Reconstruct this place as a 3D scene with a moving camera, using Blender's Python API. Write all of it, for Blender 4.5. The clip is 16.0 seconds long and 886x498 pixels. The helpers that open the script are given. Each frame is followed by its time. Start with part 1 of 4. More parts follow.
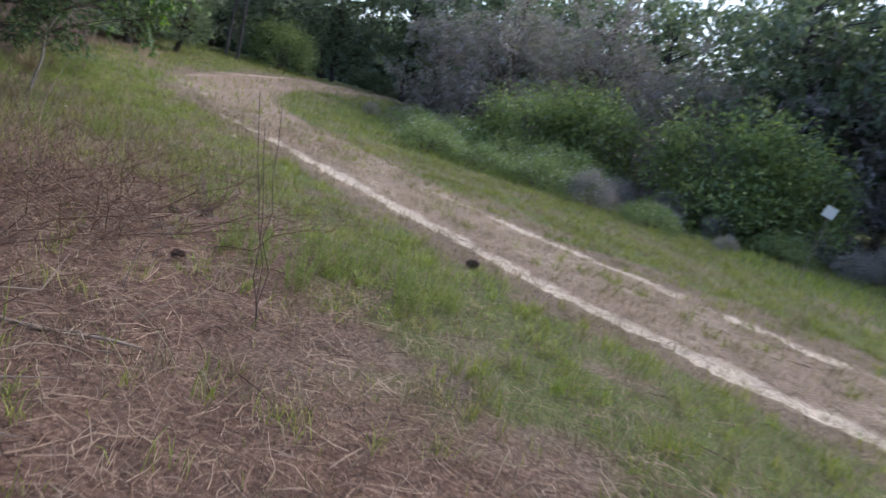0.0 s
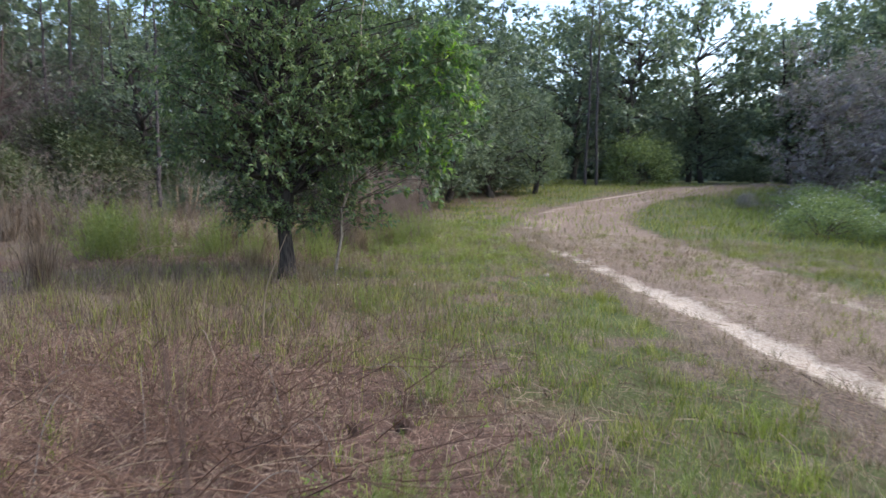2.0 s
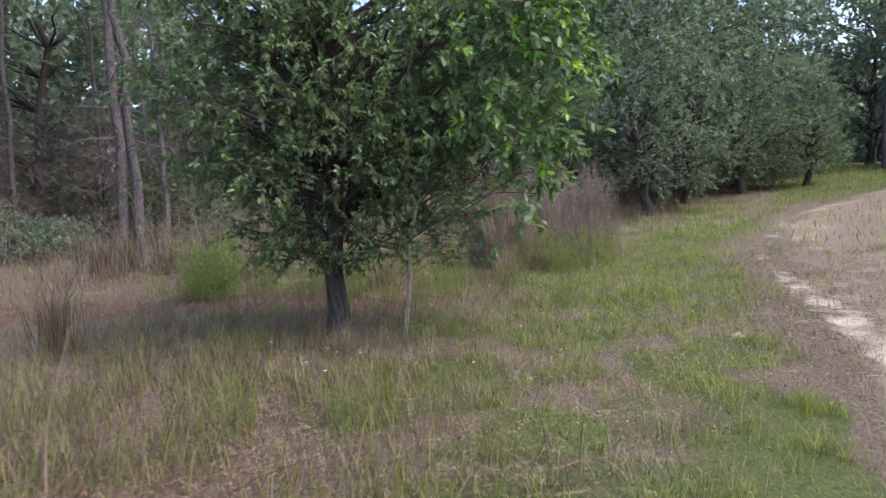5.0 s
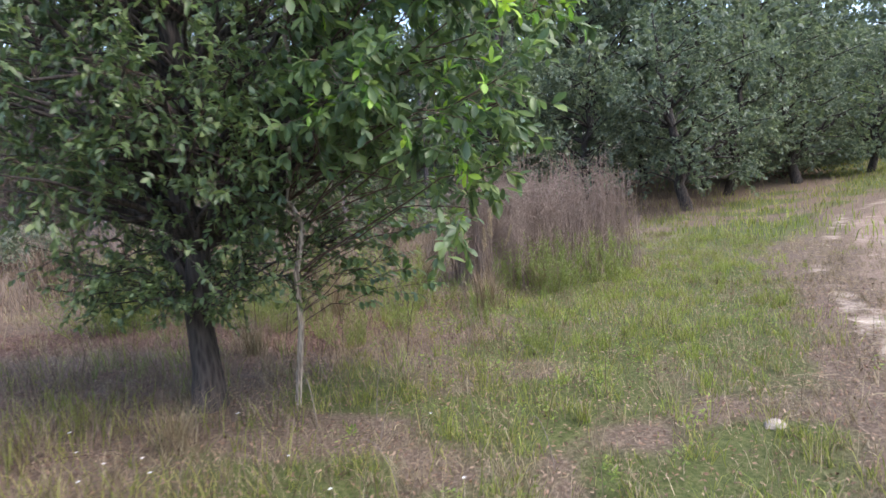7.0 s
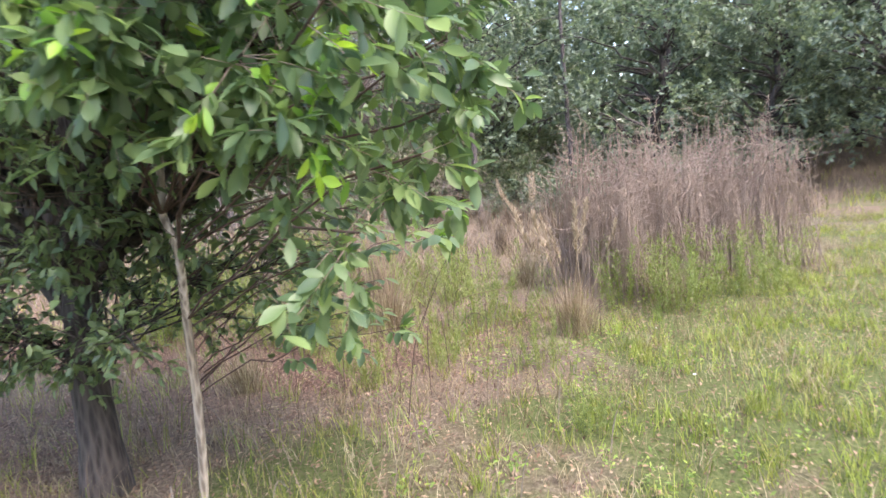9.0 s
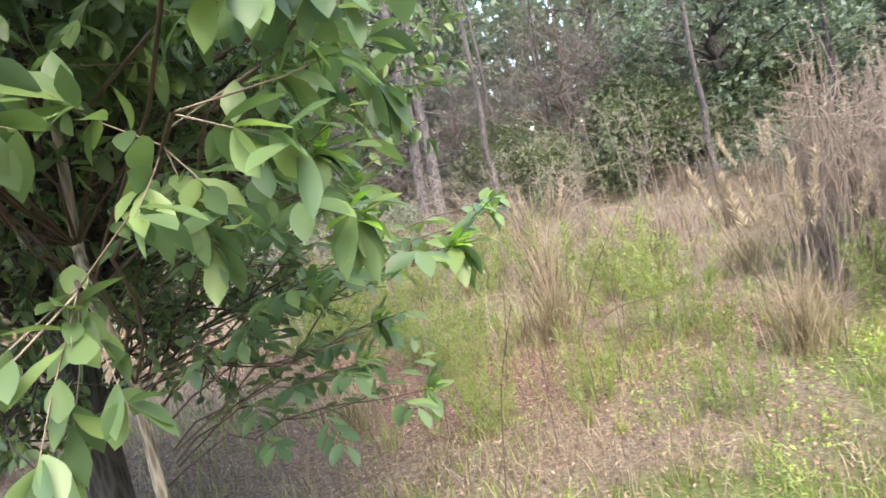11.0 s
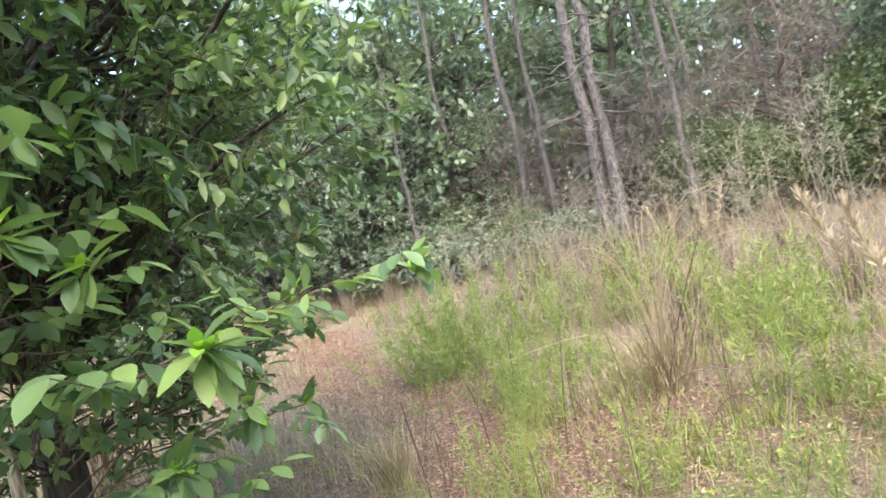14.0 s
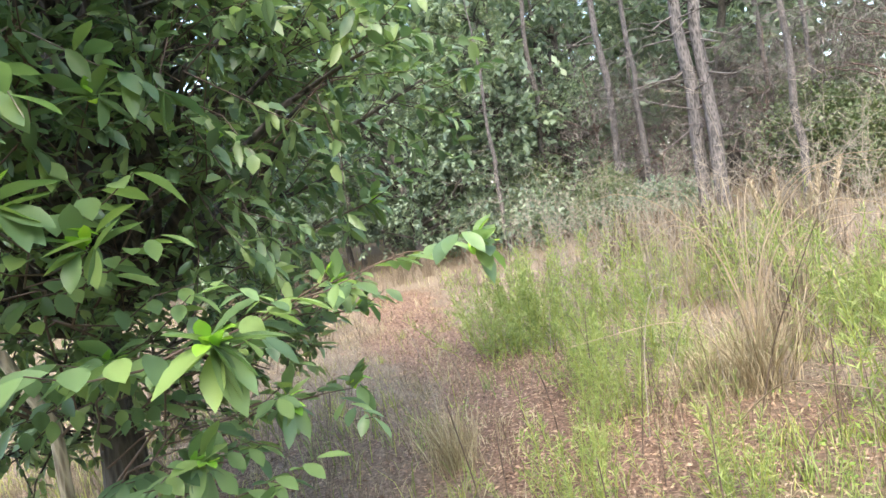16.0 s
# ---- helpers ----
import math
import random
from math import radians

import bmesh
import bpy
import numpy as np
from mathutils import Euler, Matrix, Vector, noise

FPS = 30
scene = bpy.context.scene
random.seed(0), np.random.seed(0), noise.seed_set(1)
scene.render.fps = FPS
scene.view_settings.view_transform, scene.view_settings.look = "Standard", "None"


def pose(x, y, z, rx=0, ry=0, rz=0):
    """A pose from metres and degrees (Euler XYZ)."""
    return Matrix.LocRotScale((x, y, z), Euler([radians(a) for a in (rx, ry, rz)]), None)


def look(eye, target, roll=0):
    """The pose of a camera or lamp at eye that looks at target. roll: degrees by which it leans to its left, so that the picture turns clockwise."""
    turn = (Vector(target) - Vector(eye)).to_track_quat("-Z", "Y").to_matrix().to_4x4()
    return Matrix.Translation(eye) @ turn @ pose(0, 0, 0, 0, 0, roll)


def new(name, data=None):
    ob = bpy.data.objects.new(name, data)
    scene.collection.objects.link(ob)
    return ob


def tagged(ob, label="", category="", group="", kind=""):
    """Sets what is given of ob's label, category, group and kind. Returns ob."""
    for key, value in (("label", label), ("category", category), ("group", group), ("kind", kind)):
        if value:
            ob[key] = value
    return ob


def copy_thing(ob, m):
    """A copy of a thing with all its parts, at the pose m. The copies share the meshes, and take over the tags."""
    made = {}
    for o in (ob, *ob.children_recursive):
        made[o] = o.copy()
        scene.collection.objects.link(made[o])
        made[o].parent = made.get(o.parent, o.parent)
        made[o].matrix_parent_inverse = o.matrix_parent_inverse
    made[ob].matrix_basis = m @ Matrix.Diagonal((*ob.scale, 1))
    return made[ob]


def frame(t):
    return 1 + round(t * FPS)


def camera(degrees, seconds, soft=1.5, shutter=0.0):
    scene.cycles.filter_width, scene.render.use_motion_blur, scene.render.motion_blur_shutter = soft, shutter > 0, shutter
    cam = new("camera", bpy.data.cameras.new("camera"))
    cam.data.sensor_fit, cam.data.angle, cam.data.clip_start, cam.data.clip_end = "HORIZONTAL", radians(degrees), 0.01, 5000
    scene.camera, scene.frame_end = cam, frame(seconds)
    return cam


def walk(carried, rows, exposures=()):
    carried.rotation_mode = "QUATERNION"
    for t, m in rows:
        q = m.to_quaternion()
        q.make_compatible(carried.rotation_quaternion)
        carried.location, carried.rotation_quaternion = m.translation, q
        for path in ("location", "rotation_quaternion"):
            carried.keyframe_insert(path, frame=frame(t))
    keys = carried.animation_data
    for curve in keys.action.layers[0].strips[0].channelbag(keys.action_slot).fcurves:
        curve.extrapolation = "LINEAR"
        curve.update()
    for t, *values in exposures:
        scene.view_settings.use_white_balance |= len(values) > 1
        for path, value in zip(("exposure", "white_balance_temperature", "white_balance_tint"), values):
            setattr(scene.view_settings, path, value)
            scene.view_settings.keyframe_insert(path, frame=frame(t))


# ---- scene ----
cam = camera(67.6, 16.0, 1.5, 0.4)
PATH = [
    (0, (0.064, -0.111, 1.55), (0.055, 1.85, 1.157), 16.1),
    (0.5, (0.144, 0.612, 1.549), (-0.141, 2.533, 1.072), 13.9),
    (1, (0.104, 1.306, 1.547), (-0.565, 3.144, 1.131), 9.3),
    (1.5, (0.235, 2.034, 1.547), (-0.697, 3.787, 1.305), 4.4),
    (2, (0.242, 2.761, 1.566), (-0.902, 4.387, 1.347), 0.8),
    (2.5, (0.272, 3.475, 1.604), (-0.992, 5.009, 1.388), 0.0),
    (3, (0.257, 4.166, 1.602), (-1.144, 5.578, 1.396), -0.7),
    (3.5, (0.039, 4.809, 1.601), (-1.436, 6.146, 1.41), -1.3),
    (3.7, (-0.053, 5.022, 1.6), (-1.567, 6.317, 1.414), -1.6),
    (5.8, (-0.986, 7.358, 1.647), (-2.721, 8.334, 1.455), -4.4),
    (6, (-1.116, 7.534, 1.656), (-2.855, 8.505, 1.469), -4.7),
    (6.5, (-1.423, 8.045, 1.696), (-3.165, 9.008, 1.492), -4.4),
    (7, (-1.804, 8.569, 1.672), (-3.562, 9.5, 1.461), -4.4),
    (7.5, (-2.114, 9.097, 1.7), (-3.897, 9.975, 1.478), -4.6),
    (8, (-2.433, 9.598, 1.712), (-4.265, 10.365, 1.481), -4.6),
    (8.5, (-2.783, 10.045, 1.714), (-4.682, 10.62, 1.466), -5.2),
    (9, (-3.143, 10.502, 1.68), (-5.086, 10.904, 1.432), -6.2),
    (9.5, (-3.536, 10.9, 1.652), (-5.505, 11.154, 1.412), -7.5),
    (10, (-3.861, 11.255, 1.641), (-5.845, 11.253, 1.382), -8.9),
    (10.2, (-4.032, 11.347, 1.624), (-6.013, 11.256, 1.364), -9.7),
    (12.3, (-4.696, 11.839, 1.395), (-6.608, 11.255, 1.333), -14.9),
    (12.5, (-4.75, 11.981, 1.399), (-6.655, 11.378, 1.339), -14.8),
    (13, (-4.969, 12.204, 1.387), (-6.856, 11.545, 1.317), -14.6),
    (13.5, (-5.238, 12.288, 1.424), (-7.072, 11.491, 1.366), -14.4),
    (14, (-5.418, 12.412, 1.436), (-7.159, 11.43, 1.405), -14.3),
    (14.5, (-5.589, 12.351, 1.432), (-7.286, 11.293, 1.377), -13.6),
    (15, (-5.686, 12.265, 1.451), (-7.331, 11.131, 1.372), -12.9),
    (15.5, (-5.689, 12.295, 1.466), (-7.295, 11.106, 1.377), -12.3),
    (16, (-5.698, 12.335, 1.478), (-7.286, 11.123, 1.384), -11.7),
]
walk(cam, [(t, look(eye, target, roll)) for t, eye, target, roll in PATH],
     [(0, 1.44, 6200, 11), (1.5, 1.56, 6200, 11), (3.5, 1.63, 6250, 12), (6, 1.83, 6200, 15), (7, 1.98, 6300, 16), (8, 2.2, 6400, 16), (9, 2.82, 6600, 16), (10, 3.0, 6750, 14),
      (12.5, 2.95, 6800, 3), (16, 3.12, 6780, 3)])

# ---- world, sun and exposure ----
SUN_ELEVATION, SUN_HEADING = radians(50), radians(56)   # heading: clockwise from +y
world = bpy.data.worlds.new("sky")
scene.world = world
world.use_nodes = True
wn = world.node_tree
sky = wn.nodes.new("ShaderNodeTexSky")
sky.sky_type, sky.sun_disc = "NISHITA", False
sky.sun_elevation, sky.sun_rotation = SUN_ELEVATION, SUN_HEADING
sky.air_density, sky.dust_density, sky.ozone_density = 1.0, 2.5, 1.0
wn.links.new(sky.outputs["Color"], wn.nodes["Background"].inputs["Color"])
wn.nodes["Background"].inputs["Strength"].default_value = 0.15
sun = new("sun", bpy.data.lights.new("sun", "SUN"))
sun.data.energy, sun.data.angle, sun.data.color = 0.65, radians(40), (1.0, 0.96, 0.88)
sun_way = Vector((math.sin(SUN_HEADING) * math.cos(SUN_ELEVATION), math.cos(SUN_HEADING) * math.cos(SUN_ELEVATION), math.sin(SUN_ELEVATION)))
sun.matrix_world = look(sun_way * 60, (0, 0, 0))

# ---- materials ----


def nodes_of(name):
    m = bpy.data.materials.new(name)
    m.use_nodes = True
    t = m.node_tree
    return m, t, t.nodes["Principled BSDF"]


def ramp_node(t, colours, places=None):
    r = t.nodes.new("ShaderNodeValToRGB")
    e = r.color_ramp.elements
    n = len(colours)
    places = places or [i / (n - 1) for i in range(n)]
    while len(e) < n:
        e.new(0.5)
    for el, p, c in zip(e, places, colours):
        el.position, el.color = p, (*c, 1)
    return r


def blade_material(name, colours, rough=0.55, through_light=0.35, patch=0.6, gloss=0.35):
    """Leaves, blades and straws: a colour for each piece, drifting in patches over the place, some light passing through."""
    m, t, b = nodes_of(name)
    geo = t.nodes.new("ShaderNodeNewGeometry")
    r = ramp_node(t, colours)
    nz = t.nodes.new("ShaderNodeTexNoise")
    nz.inputs["Scale"].default_value = patch
    t.links.new(geo.outputs["Position"], nz.inputs["Vector"])
    mix = t.nodes.new("ShaderNodeMath")
    mix.operation = "MULTIPLY_ADD"
    mix.inputs[1].default_value, mix.inputs[2].default_value = 0.9, -0.45
    t.links.new(nz.outputs["Fac"], mix.inputs[0])
    add = t.nodes.new("ShaderNodeMath")
    add.use_clamp = True
    t.links.new(mix.outputs[0], add.inputs[0])
    t.links.new(geo.outputs["Random Per Island"], add.inputs[1])
    t.links.new(add.outputs[0], r.inputs["Fac"])
    t.links.new(r.outputs["Color"], b.inputs["Base Color"])
    b.inputs["Roughness"].default_value = rough
    b.inputs["Specular IOR Level"].default_value = gloss
    if through_light:
        tr = t.nodes.new("ShaderNodeBsdfTranslucent")
        gain = t.nodes.new("ShaderNodeMix")
        gain.data_type, gain.blend_type = "RGBA", "MULTIPLY"
        gain.inputs[0].default_value = 1.0
        gain.inputs[7].default_value = (1.22, 1.3, 0.8, 1)
        t.links.new(r.outputs["Color"], gain.inputs[6])
        t.links.new(gain.outputs[2], tr.inputs["Color"])
        ms = t.nodes.new("ShaderNodeMixShader")
        ms.inputs[0].default_value = through_light
        t.links.new(b.outputs[0], ms.inputs[1])
        t.links.new(tr.outputs[0], ms.inputs[2])
        t.links.new(ms.outputs[0], t.nodes["Material Output"].inputs["Surface"])
    return m


def bark_material(name, dark, light, scale=9.0, stretch=0.25):
    m, t, b = nodes_of(name)
    tc = t.nodes.new("ShaderNodeTexCoord")
    mp = t.nodes.new("ShaderNodeMapping")
    mp.inputs["Scale"].default_value = (1.6, 1.6, stretch)
    t.links.new(tc.outputs["Object"], mp.inputs["Vector"])
    vo = t.nodes.new("ShaderNodeTexVoronoi")
    vo.inputs["Scale"].default_value = scale * 2.2
    nz = t.nodes.new("ShaderNodeTexNoise")
    nz.inputs["Scale"].default_value, nz.inputs["Detail"].default_value = scale, 6
    for n in (vo, nz):
        t.links.new(mp.outputs[0], n.inputs["Vector"])
    mul = t.nodes.new("ShaderNodeMath")
    mul.operation = "MULTIPLY"
    t.links.new(vo.outputs["Distance"], mul.inputs[0])
    t.links.new(nz.outputs["Fac"], mul.inputs[1])
    r = ramp_node(t, [dark, light, tuple(min(1, c * 1.5) for c in light)], [0.1, 0.3, 0.6])
    t.links.new(mul.outputs[0], r.inputs["Fac"])
    t.links.new(r.outputs["Color"], b.inputs["Base Color"])
    b.inputs["Roughness"].default_value = 0.9
    bp = t.nodes.new("ShaderNodeBump")
    bp.inputs["Strength"].default_value, bp.inputs["Distance"].default_value = 0.8, 0.03
    t.links.new(mul.outputs[0], bp.inputs["Height"])
    t.links.new(bp.outputs[0], b.inputs["Normal"])
    return m


def plain_material(name, colour, rough=0.7):
    m, t, b = nodes_of(name)
    nz = t.nodes.new("ShaderNodeTexNoise")
    nz.inputs["Scale"].default_value, nz.inputs["Detail"].default_value = 40, 5
    r = ramp_node(t, [tuple(c * 0.7 for c in colour), colour], [0.3, 0.7])
    t.links.new(nz.outputs["Fac"], r.inputs["Fac"])
    t.links.new(r.outputs["Color"], b.inputs["Base Color"])
    b.inputs["Roughness"].default_value = rough
    return m


def ground_material():
    """Sandy soil: bare pale sand in the ruts, brown pine duff and mossy soil elsewhere, by the mesh's own cover values."""
    m, t, b = nodes_of("sandy_soil")
    geo = t.nodes.new("ShaderNodeNewGeometry")

    def noise_tex(scale, detail=8):
        n = t.nodes.new("ShaderNodeTexNoise")
        n.inputs["Scale"].default_value, n.inputs["Detail"].default_value, n.inputs["Roughness"].default_value = scale, detail, 0.65
        t.links.new(geo.outputs["Position"], n.inputs["Vector"])
        return n

    def mix_by(fac, a, c):
        mx = t.nodes.new("ShaderNodeMix")
        mx.data_type = "RGBA"
        t.links.new(fac, mx.inputs[0])
        t.links.new(a, mx.inputs[6])
        t.links.new(c, mx.inputs[7])
        return mx.outputs[2]

    fine, mid = noise_tex(38), noise_tex(4.5)
    soil = ramp_node(t, [(0.06, 0.044, 0.031), (0.15, 0.112, 0.08), (0.27, 0.212, 0.155)], [0.3, 0.5, 0.72])
    t.links.new(fine.outputs["Fac"], soil.inputs["Fac"])
    duff = ramp_node(t, [(0.05, 0.029, 0.021), (0.155, 0.094, 0.067), (0.31, 0.21, 0.155)], [0.32, 0.52, 0.72])
    t.links.new(fine.outputs["Fac"], duff.inputs["Fac"])
    moss = ramp_node(t, [(0.04, 0.05, 0.016), (0.09, 0.11, 0.035), (0.16, 0.15, 0.07)], [0.3, 0.5, 0.7])
    t.links.new(fine.outputs["Fac"], moss.inputs["Fac"])
    track = ramp_node(t, [(0.1, 0.07, 0.05), (0.23, 0.172, 0.128), (0.4, 0.315, 0.243)], [0.32, 0.52, 0.72])
    t.links.new(fine.outputs["Fac"], track.inputs["Fac"])
    sand = ramp_node(t, [(0.28, 0.21, 0.155), (0.48, 0.4, 0.31), (0.64, 0.57, 0.47)], [0.3, 0.5, 0.7])
    t.links.new(fine.outputs["Fac"], sand.inputs["Fac"])

    def worn(attr, low=0.25):
        a = t.nodes.new("ShaderNodeAttribute")
        a.attribute_name = attr
        s = t.nodes.new("ShaderNodeMath")
        s.operation = "MULTIPLY_ADD"
        s.inputs[1].default_value = 0.7
        t.links.new(mid.outputs["Fac"], s.inputs[0])
        t.links.new(a.outputs["Fac"], s.inputs[2])
        mr = t.nodes.new("ShaderNodeMapRange")
        mr.inputs[1].default_value, mr.inputs[2].default_value = 0.35 + low, 0.85 + low * 0.6
        t.links.new(s.outputs[0], mr.inputs[0])
        return mr.outputs[0]

    c = mix_by(worn("green"), soil.outputs[0], moss.outputs[0])
    c = mix_by(worn("duff"), c, duff.outputs[0])
    c = mix_by(worn("track"), c, track.outputs[0])
    c = mix_by(worn("sand"), c, sand.outputs[0])
    t.links.new(c, b.inputs["Base Color"])
    b.inputs["Roughness"].default_value = 0.95
    b.inputs["Specular IOR Level"].default_value = 0.15
    bp = t.nodes.new("ShaderNodeBump")
    bp.inputs["Strength"].default_value, bp.inputs["Distance"].default_value = 0.9, 0.03
    t.links.new(fine.outputs["Fac"], bp.inputs["Height"])
    t.links.new(bp.outputs[0], b.inputs["Normal"])
    return m


SOIL = ground_material()
GRASS = blade_material("green_grass", [(0.095, 0.12, 0.028), (0.175, 0.205, 0.045), (0.255, 0.28, 0.068), (0.35, 0.32, 0.13)], 0.6, 0.4)
BRIGHT = blade_material("bright_grass", [(0.15, 0.195, 0.042), (0.24, 0.3, 0.062), (0.36, 0.405, 0.1)])
DRY = blade_material("dry_grass", [(0.115, 0.087, 0.053), (0.21, 0.164, 0.1), (0.295, 0.243, 0.153), (0.385, 0.332, 0.225)], 0.7, 0.2)
STRAW = blade_material("straw", [(0.036, 0.02, 0.014), (0.1, 0.054, 0.037), (0.175, 0.105, 0.071), (0.37, 0.272, 0.195)], 0.75, 0.1, 1.5)
LITTER = blade_material("leaf_litter", [(0.06, 0.034, 0.023), (0.165, 0.096, 0.063), (0.275, 0.172, 0.115), (0.36, 0.262, 0.185)], 0.75, 0.1, 1.4)
RUSSET = blade_material("russet_grass", [(0.085, 0.06, 0.043), (0.16, 0.118, 0.085), (0.255, 0.2, 0.147)], 0.75, 0.2)
GREY_STALK = blade_material("grey_stalk", [(0.1, 0.074, 0.06), (0.2, 0.152, 0.122), (0.33, 0.262, 0.215)], 0.8, 0.05)
WEED = blade_material("weed_leaf", [(0.12, 0.16, 0.05), (0.19, 0.24, 0.078), (0.285, 0.325, 0.115)], 0.55, 0.4)
OAK_LEAF = blade_material("oak_leaf", [(0.06, 0.1, 0.052), (0.1, 0.155, 0.076), (0.145, 0.21, 0.095), (0.21, 0.275, 0.12)], 0.4, 0.45, 0.8, 0.55)
BROAD_LEAF = blade_material("broad_leaf", [(0.078, 0.13, 0.066), (0.115, 0.18, 0.085), (0.15, 0.225, 0.1), (0.22, 0.305, 0.11)], 0.4, 0.45, 1.2, 0.5)
# young sprig tips, and the sapling's backlit side painted as colour
YOUNG_LIT_LEAF = blade_material("young_lit_leaf", [(0.1, 0.22, 0.05), (0.2, 0.38, 0.06), (0.38, 0.55, 0.07)], 0.4, 0.4, 3.0)
# paler and bluer than the leaf itself: a haze veil mixed into the colour
WOOD_LEAF = blade_material("woodland_leaf", [(0.078, 0.105, 0.082), (0.118, 0.155, 0.115), (0.158, 0.2, 0.142), (0.21, 0.255, 0.168)], 0.5, 0.42, 0.25, 0.5)
SHRUB_LEAF = blade_material("shrub_leaf", [(0.125, 0.165, 0.085), (0.18, 0.235, 0.11), (0.25, 0.3, 0.12)], 0.55, 0.42, 0.5, 0.3)
NEEDLE = blade_material("pine_needle", [(0.06, 0.085, 0.04), (0.1, 0.13, 0.06), (0.15, 0.165, 0.08)], 0.5, 0.3, 0.4, 0.5)
# the pale purple cast carries a veil of haze over the twigs' grey-brown
VINE = blade_material("vine_twig", [(0.185, 0.16, 0.187), (0.27, 0.235, 0.265), (0.36, 0.318, 0.345), (0.19, 0.215, 0.155)], 0.8, 0.3, 0.3)
PLUME = blade_material("seed_plume", [(0.25, 0.19, 0.145), (0.38, 0.3, 0.235), (0.5, 0.42, 0.34)], 0.8, 0.35, 2.0)
PALE_STRAW = blade_material("pale_straw", [(0.16, 0.115, 0.078), (0.27, 0.205, 0.143), (0.4, 0.325, 0.235)], 0.7, 0.25, 2.0)
HERB = blade_material("herb_leaf", [(0.1, 0.16, 0.035), (0.18, 0.26, 0.055), (0.28, 0.345, 0.08)], 0.5, 0.4, 1.5)
DRY_TWIG = plain_material("dry_twig", (0.25, 0.208, 0.168), 0.85)
THICKET = blade_material("bare_thicket", [(0.06, 0.05, 0.046), (0.11, 0.092, 0.084), (0.17, 0.145, 0.132)], 0.85, 0.1, 0.3)
OAK_BARK = bark_material("oak_bark", (0.018, 0.015, 0.013), (0.06, 0.05, 0.043), 12)
PINE_BARK = bark_material("pine_bark", (0.022, 0.019, 0.018), (0.085, 0.072, 0.07), 9, 0.5)
DEAD_LIMB = plain_material("dead_limb", (0.1, 0.084, 0.078), 0.9)
PALE_BARK = bark_material("pale_bark", (0.16, 0.13, 0.1), (0.4, 0.34, 0.27), 14)
TWIG = plain_material("dead_twig", (0.3, 0.23, 0.18), 0.85)
DARK_TWIG = plain_material("dark_twig", (0.1, 0.065, 0.05), 0.85)
CONE = plain_material("pine_cone_scale", (0.14, 0.09, 0.07), 0.8)
PETAL = plain_material("white_petal", (0.8, 0.8, 0.76), 0.6)
STONE = plain_material("pale_sand_stone", (0.36, 0.31, 0.25), 0.95)
PLASTIC = plain_material("white_plastic", (0.75, 0.75, 0.75), 0.45)

# ---- shape tools ----
RNG = np.random.default_rng(7)


def smooth_step(v, a, b):
    k = np.clip((np.asarray(v, float) - a) / (b - a), 0, 1)
    return k * k * (3 - 2 * k)


_waves = [((math.cos(2.399963 * i), math.sin(2.399963 * i)), RNG.uniform(0, 6.28)) for i in range(14)]


def drift(x, y, size):
    """Soft patches about `size` metres across, 0 to 1."""
    s = sum(np.sin((x * w[0] + y * w[1]) * 3.9 / size * (0.6 + 0.3 * ((5 * i) % 14) / 4.5) + p) for i, (w, p) in enumerate(_waves))
    return np.clip(0.5 + s / 9, 0, 1)


def height(x, y):
    d = np.hypot(np.asarray(x, float) + 2, np.asarray(y, float) - 8)
    return 1.35 * smooth_step(d, 14, 48) + 0.05 * (drift(x, y, 5.0) - 0.5) + 0.03


def to_line(x, y, line):
    """Distance from points to a broken line."""
    best = np.full(np.shape(x), 1e9)
    for (ax, ay), (bx, by) in zip(line, line[1:]):
        dx, dy = bx - ax, by - ay
        k = np.clip(((x - ax) * dx + (y - ay) * dy) / (dx * dx + dy * dy), 0, 1)
        best = np.minimum(best, np.hypot(x - ax - k * dx, y - ay - k * dy))
    return best


RUT_NEAR = [(22, -14), (9, 0.6), (3.87, 5.0), (1.45, 7.0), (-0.5, 9.32), (-2.0, 11.15), (-4.9, 14.4), (-8.0, 18.2), (-11.2, 24.5), (-12.6, 31), (-11.9, 40), (-9.5, 50), (-4, 58)]
RUT_FAR = [(26, -12), (12, 1.0), (5.27, 7.26), (1.87, 10.26), (-0.6, 12.9), (-3.5, 17.1), (-7.0, 23.3), (-9.4, 28.5), (-10, 33), (-9.7, 40), (-7.5, 50), (-2, 57)]
MIDDLE = [((a + c) / 2, (b + d) / 2) for (a, b), (c, d) in zip(RUT_NEAR, RUT_FAR)]


